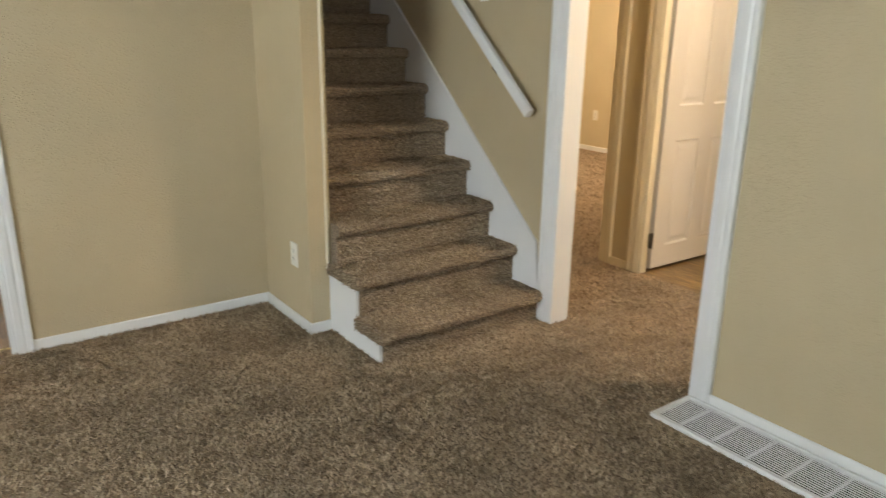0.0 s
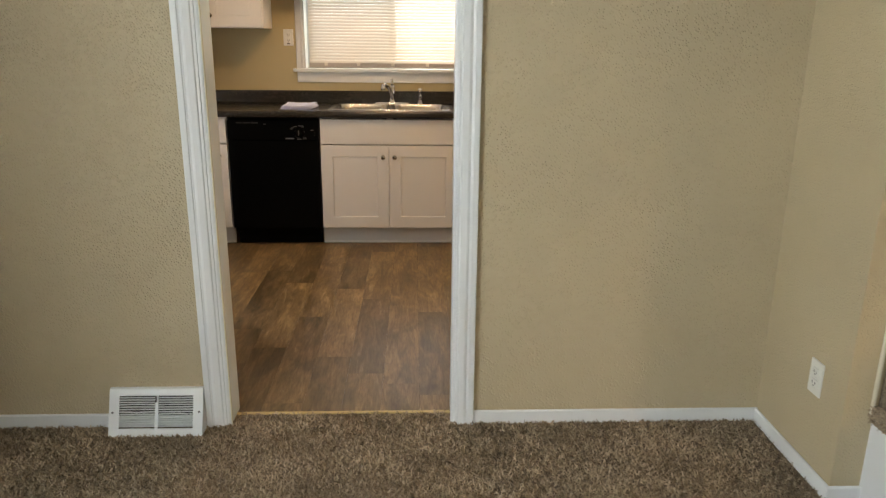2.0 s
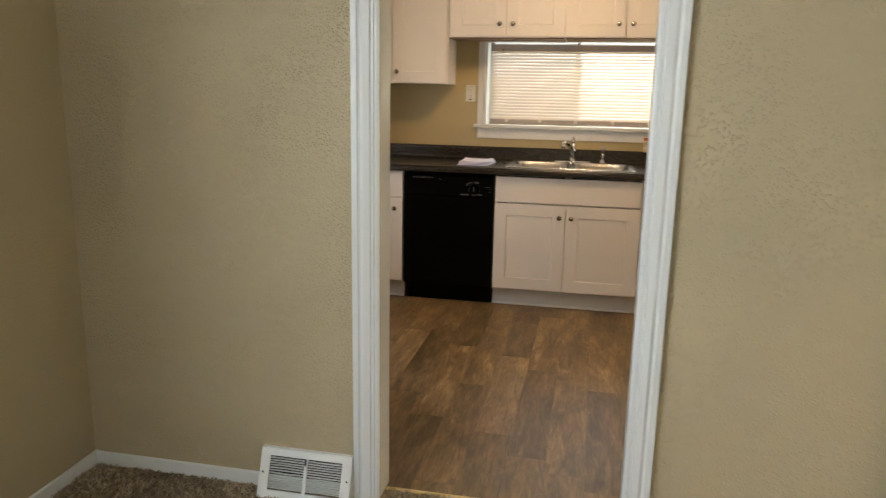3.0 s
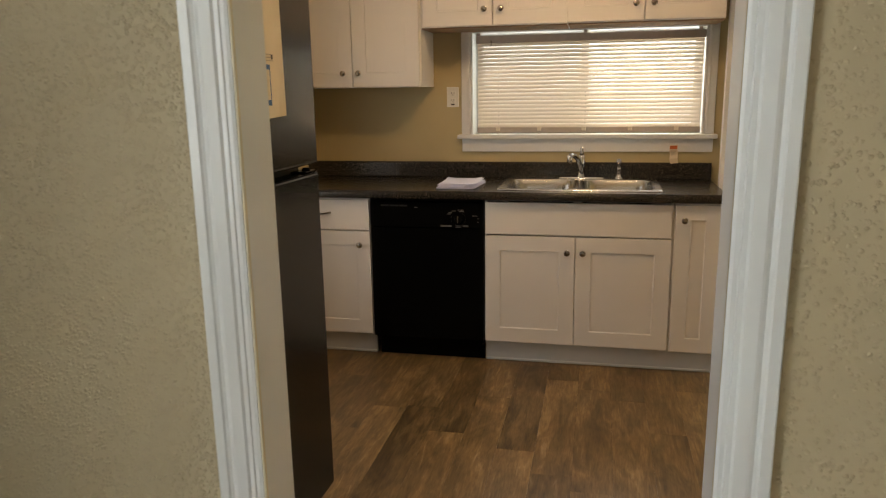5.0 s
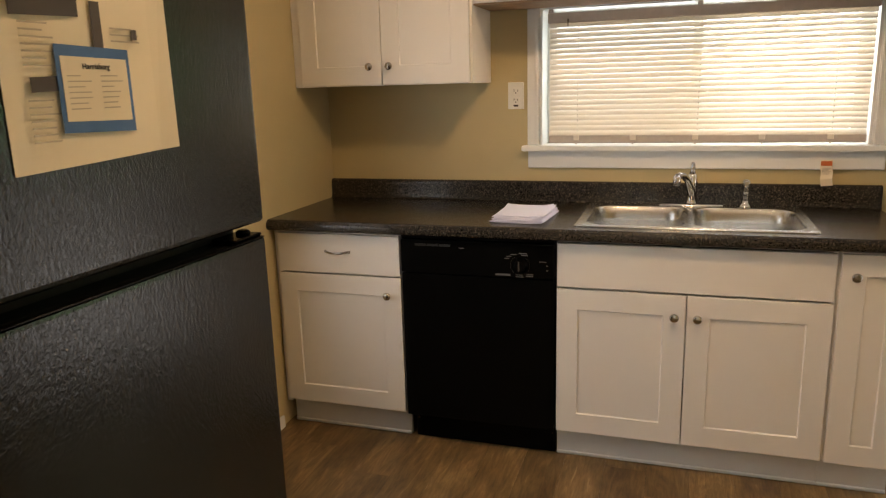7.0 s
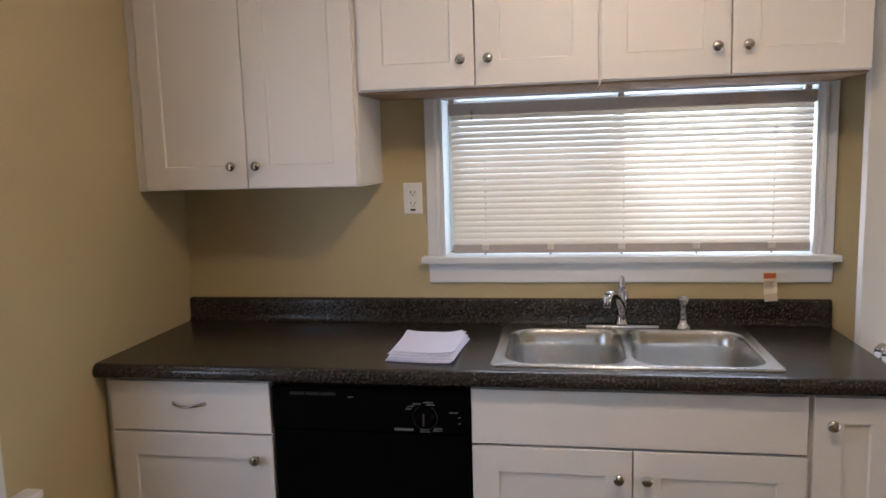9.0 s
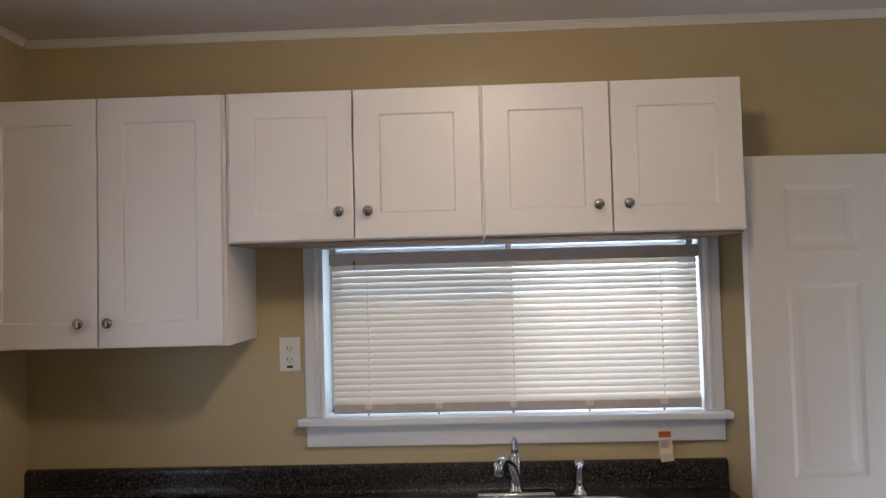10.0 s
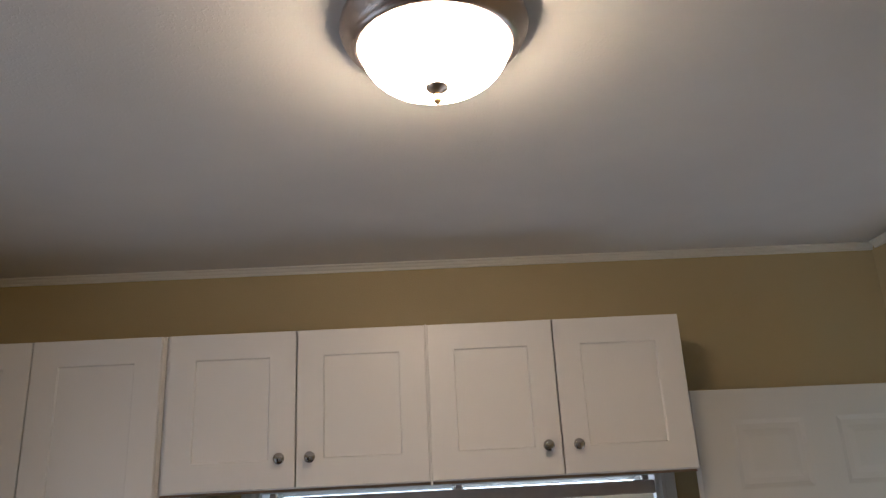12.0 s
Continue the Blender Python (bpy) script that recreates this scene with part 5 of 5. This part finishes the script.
def leaf_mass(name, label, x0, x1, y0, y1, z0, z1, count, size):
    """Leaves of a hedge: small bent quads scattered through its volume, thicker towards the front."""
    c = np.stack([rng.uniform(x0, x1, count), rng.uniform(y0, y1, count), rng.uniform(z0, z1, count)], 1)
    c[:, 2] += 0.12 * np.sin(c[:, 1] * 5) * (c[:, 2] - z0) / (z1 - z0)
    a = rng.normal(size=(count, 3))
    a /= np.linalg.norm(a, axis=1)[:, None]
    b = np.cross(a, rng.normal(size=(count, 3)))
    b /= np.linalg.norm(b, axis=1)[:, None]
    s = size * rng.uniform(0.6, 1.3, count)[:, None]
    v = np.stack([c - a * s, c + b * s * 0.5, c + a * s, c - b * s * 0.5], 1).reshape(-1, 3)
    me = bpy.data.meshes.new(name)
    me.from_pydata(v.tolist(), [], np.arange(count * 4).reshape(-1, 4).tolist())
    me.materials.append(LEAF)
    return tagged(new(name, me), label, "hedge", "", "stuff")


leaf_mass("hedge", "green leafy hedge outside the side door", 2.75, 3.25, 6.25, 8.4, -0.6, 2.3, 9000, 0.045)
leaf_mass("hedge_far", "green leafy hedge beyond the kitchen window", -6, 6, 14.0, 15.0, -0.6, 2.2, 9000, 0.16)

# ---- kitchen planks ----
PW, PL, GAP = 0.152, 0.914, 0.0003


def plank_mesh(length, width):
    bm = bmesh.new()
    box(bm, GAP, width - GAP, GAP, length - GAP, -0.003, 0.0)
    me = bpy.data.meshes.new("plank")
    bm.to_mesh(me)
    bm.free()
    me.materials.append(PLANK)
    return me


FY0, FY1 = LIVING_WALL + 0.078, KITCHEN_WALL
plank_cache = {}
x = LEFT_WALL
while x < RIGHT_WALL - 0.01:
    w = min(PW, RIGHT_WALL - x)
    y = FY0 - rng.uniform(0.05, 0.85)
    while y < FY1:
        a, b = max(y, FY0), min(y + PL, FY1)
        if b - a > 0.02:
            key = (round(b - a, 4), round(w, 4))
            if key not in plank_cache:
                plank_cache[key] = plank_mesh(*key)
            p = new("plank", plank_cache[key])
            p.parent = kitchen_floor
            p.location = (x, a, 0)
        y += PL
    x += PW

# ---- carpet pile ----


def pile(name, parent, base, normal, height, width, label):
    """Twisted yarn ends as small leaning blades on given points."""
    n = len(base)
    up = normal / np.linalg.norm(normal, axis=1)[:, None]
    lean = rng.normal(size=(n, 3))
    lean -= (lean * up).sum(1)[:, None] * up
    lean /= np.linalg.norm(lean, axis=1)[:, None]
    d = up * rng.uniform(0.35, 1.2, n)[:, None] + lean
    d /= np.linalg.norm(d, axis=1)[:, None]
    side = np.cross(d, up) + rng.normal(size=(n, 3)) * 0.28
    side /= np.linalg.norm(side, axis=1)[:, None]
    h = height * rng.uniform(0.6, 1.25, n)[:, None]
    w = width * rng.uniform(0.7, 1.3, n)[:, None]
    v = np.stack([base - side * w * 0.5, base + side * w * 0.5, base + d * h + side * w * 0.32, base + d * h - side * w * 0.32], 1).reshape(-1, 3)
    me = bpy.data.meshes.new(name)
    me.vertices.add(n * 4)
    me.vertices.foreach_set("co", v.ravel())
    me.loops.add(n * 4)
    me.loops.foreach_set("vertex_index", np.arange(n * 4, dtype=np.int32))
    me.polygons.add(n)
    me.polygons.foreach_set("loop_start", np.arange(0, n * 4, 4, dtype=np.int32))
    me.update(calc_edges=True)
    me.materials.append(PILE)
    ob = new(name, me)
    ob["label"], ob["kind"] = label, "stuff"
    if parent:
        ob.parent = parent
    return ob


def flat_points(x0, x1, y0, y1, density, z=0.0):
    n = int((x1 - x0) * (y1 - y0) * density)
    return np.stack([rng.uniform(x0, x1, n), rng.uniform(y0, y1, n), np.full(n, z)], 1)


floor_ob = bpy.data.objects["floor_living"]
pts = np.concatenate([flat_points(LIV_L + 0.015, 2.31, 1.0, LW - 0.012, 27000), flat_points(LIV_L + 0.015, 2.31, LIV_B + 0.015, 1.0, 11000), flat_points(2.49, HX, 0.93, 1.6, 9000), flat_points(2.31, HX, 1.6, 3.4, 14000), flat_points(OX0 + 0.006, OX1 - 0.006, LW - 0.012, LW + 0.068, 20000), flat_points(2.5, HX, 3.4, 4.5, 9000), flat_points(HX + 0.002, 6.4, 3.45, 6.6, 4500)])
inside = (pts[:, 0] > 1.480) & (pts[:, 0] < STAIR_R) & (pts[:, 1] > 2.935)
inside |= (pts[:, 0] > 1.362) & (pts[:, 0] < STAIR_R + 0.10) & (pts[:, 1] > 3.372)
inside |= (pts[:, 0] > STAIR_R - 0.012) & (pts[:, 0] < STAIR_R + 0.105) & (pts[:, 1] > 2.845)
inside |= (pts[:, 0] > 2.075) & (pts[:, 0] < 2.49) & (pts[:, 1] < 2.02)
inside |= (pts[:, 0] > VX0) & (pts[:, 0] < VX1) & (pts[:, 1] > 3.80)
pts = pts[~inside]
pile("carpet_pile", floor_ob, pts, np.tile((0.0, 0.0, 1.0), (len(pts), 1)), 0.017, 0.0053, "brown and beige twisted carpet pile")
sets, norms = [], []
for i in range(9):
    y, z = NOSE0 + RUN * i, TOP0 + RISE * i
    left = 1.468 if i < 2 else STAIR_L + 0.003
    dens = 26000 if i < 4 else 15000
    w = STAIR_R - 0.018 - left
    for k, ((ya, za), (yb, zb)) in enumerate(zip([(y + 0.030, z - 0.19 if i else 0.0), (y + 0.030, z - 0.052), (y + 0.002, z - 0.040), (y - 0.002, z - 0.024), (y + 0.004, z - 0.009), (y + 0.018, z - 0.001)], [(y + 0.030, z - 0.052), (y + 0.002, z - 0.040), (y - 0.002, z - 0.024), (y + 0.004, z - 0.009), (y + 0.018, z - 0.001), (y + RUN + 0.025, z)])):
        length = math.hypot(yb - ya, zb - za)
        n = int(w * length * dens) + 1
        f = rng.uniform(0, 1, n)
        sets.append(np.stack([rng.uniform(STAIR_L + 0.003 if k == 0 else left, left + w, n), ya + (yb - ya) * f, za + (zb - za) * f], 1))
        norms.append(np.tile((0.0, -(zb - za) / length, (yb - ya) / length), (n, 1)))
    if i < 2:
        n = 700
        f = rng.uniform(0, 1, n)
        sets.append(np.stack([np.full(n, left), y + 0.01 + (0.27 if i else 0.215) * f, z - rng.uniform(0.004, 0.052, n)], 1))
        norms.append(np.tile((-1.0, 0.0, 0.2), (n, 1)))
pile("carpet_pile", stairs, np.concatenate(sets), np.concatenate(norms), 0.011, 0.0052, "brown and beige twisted carpet pile")
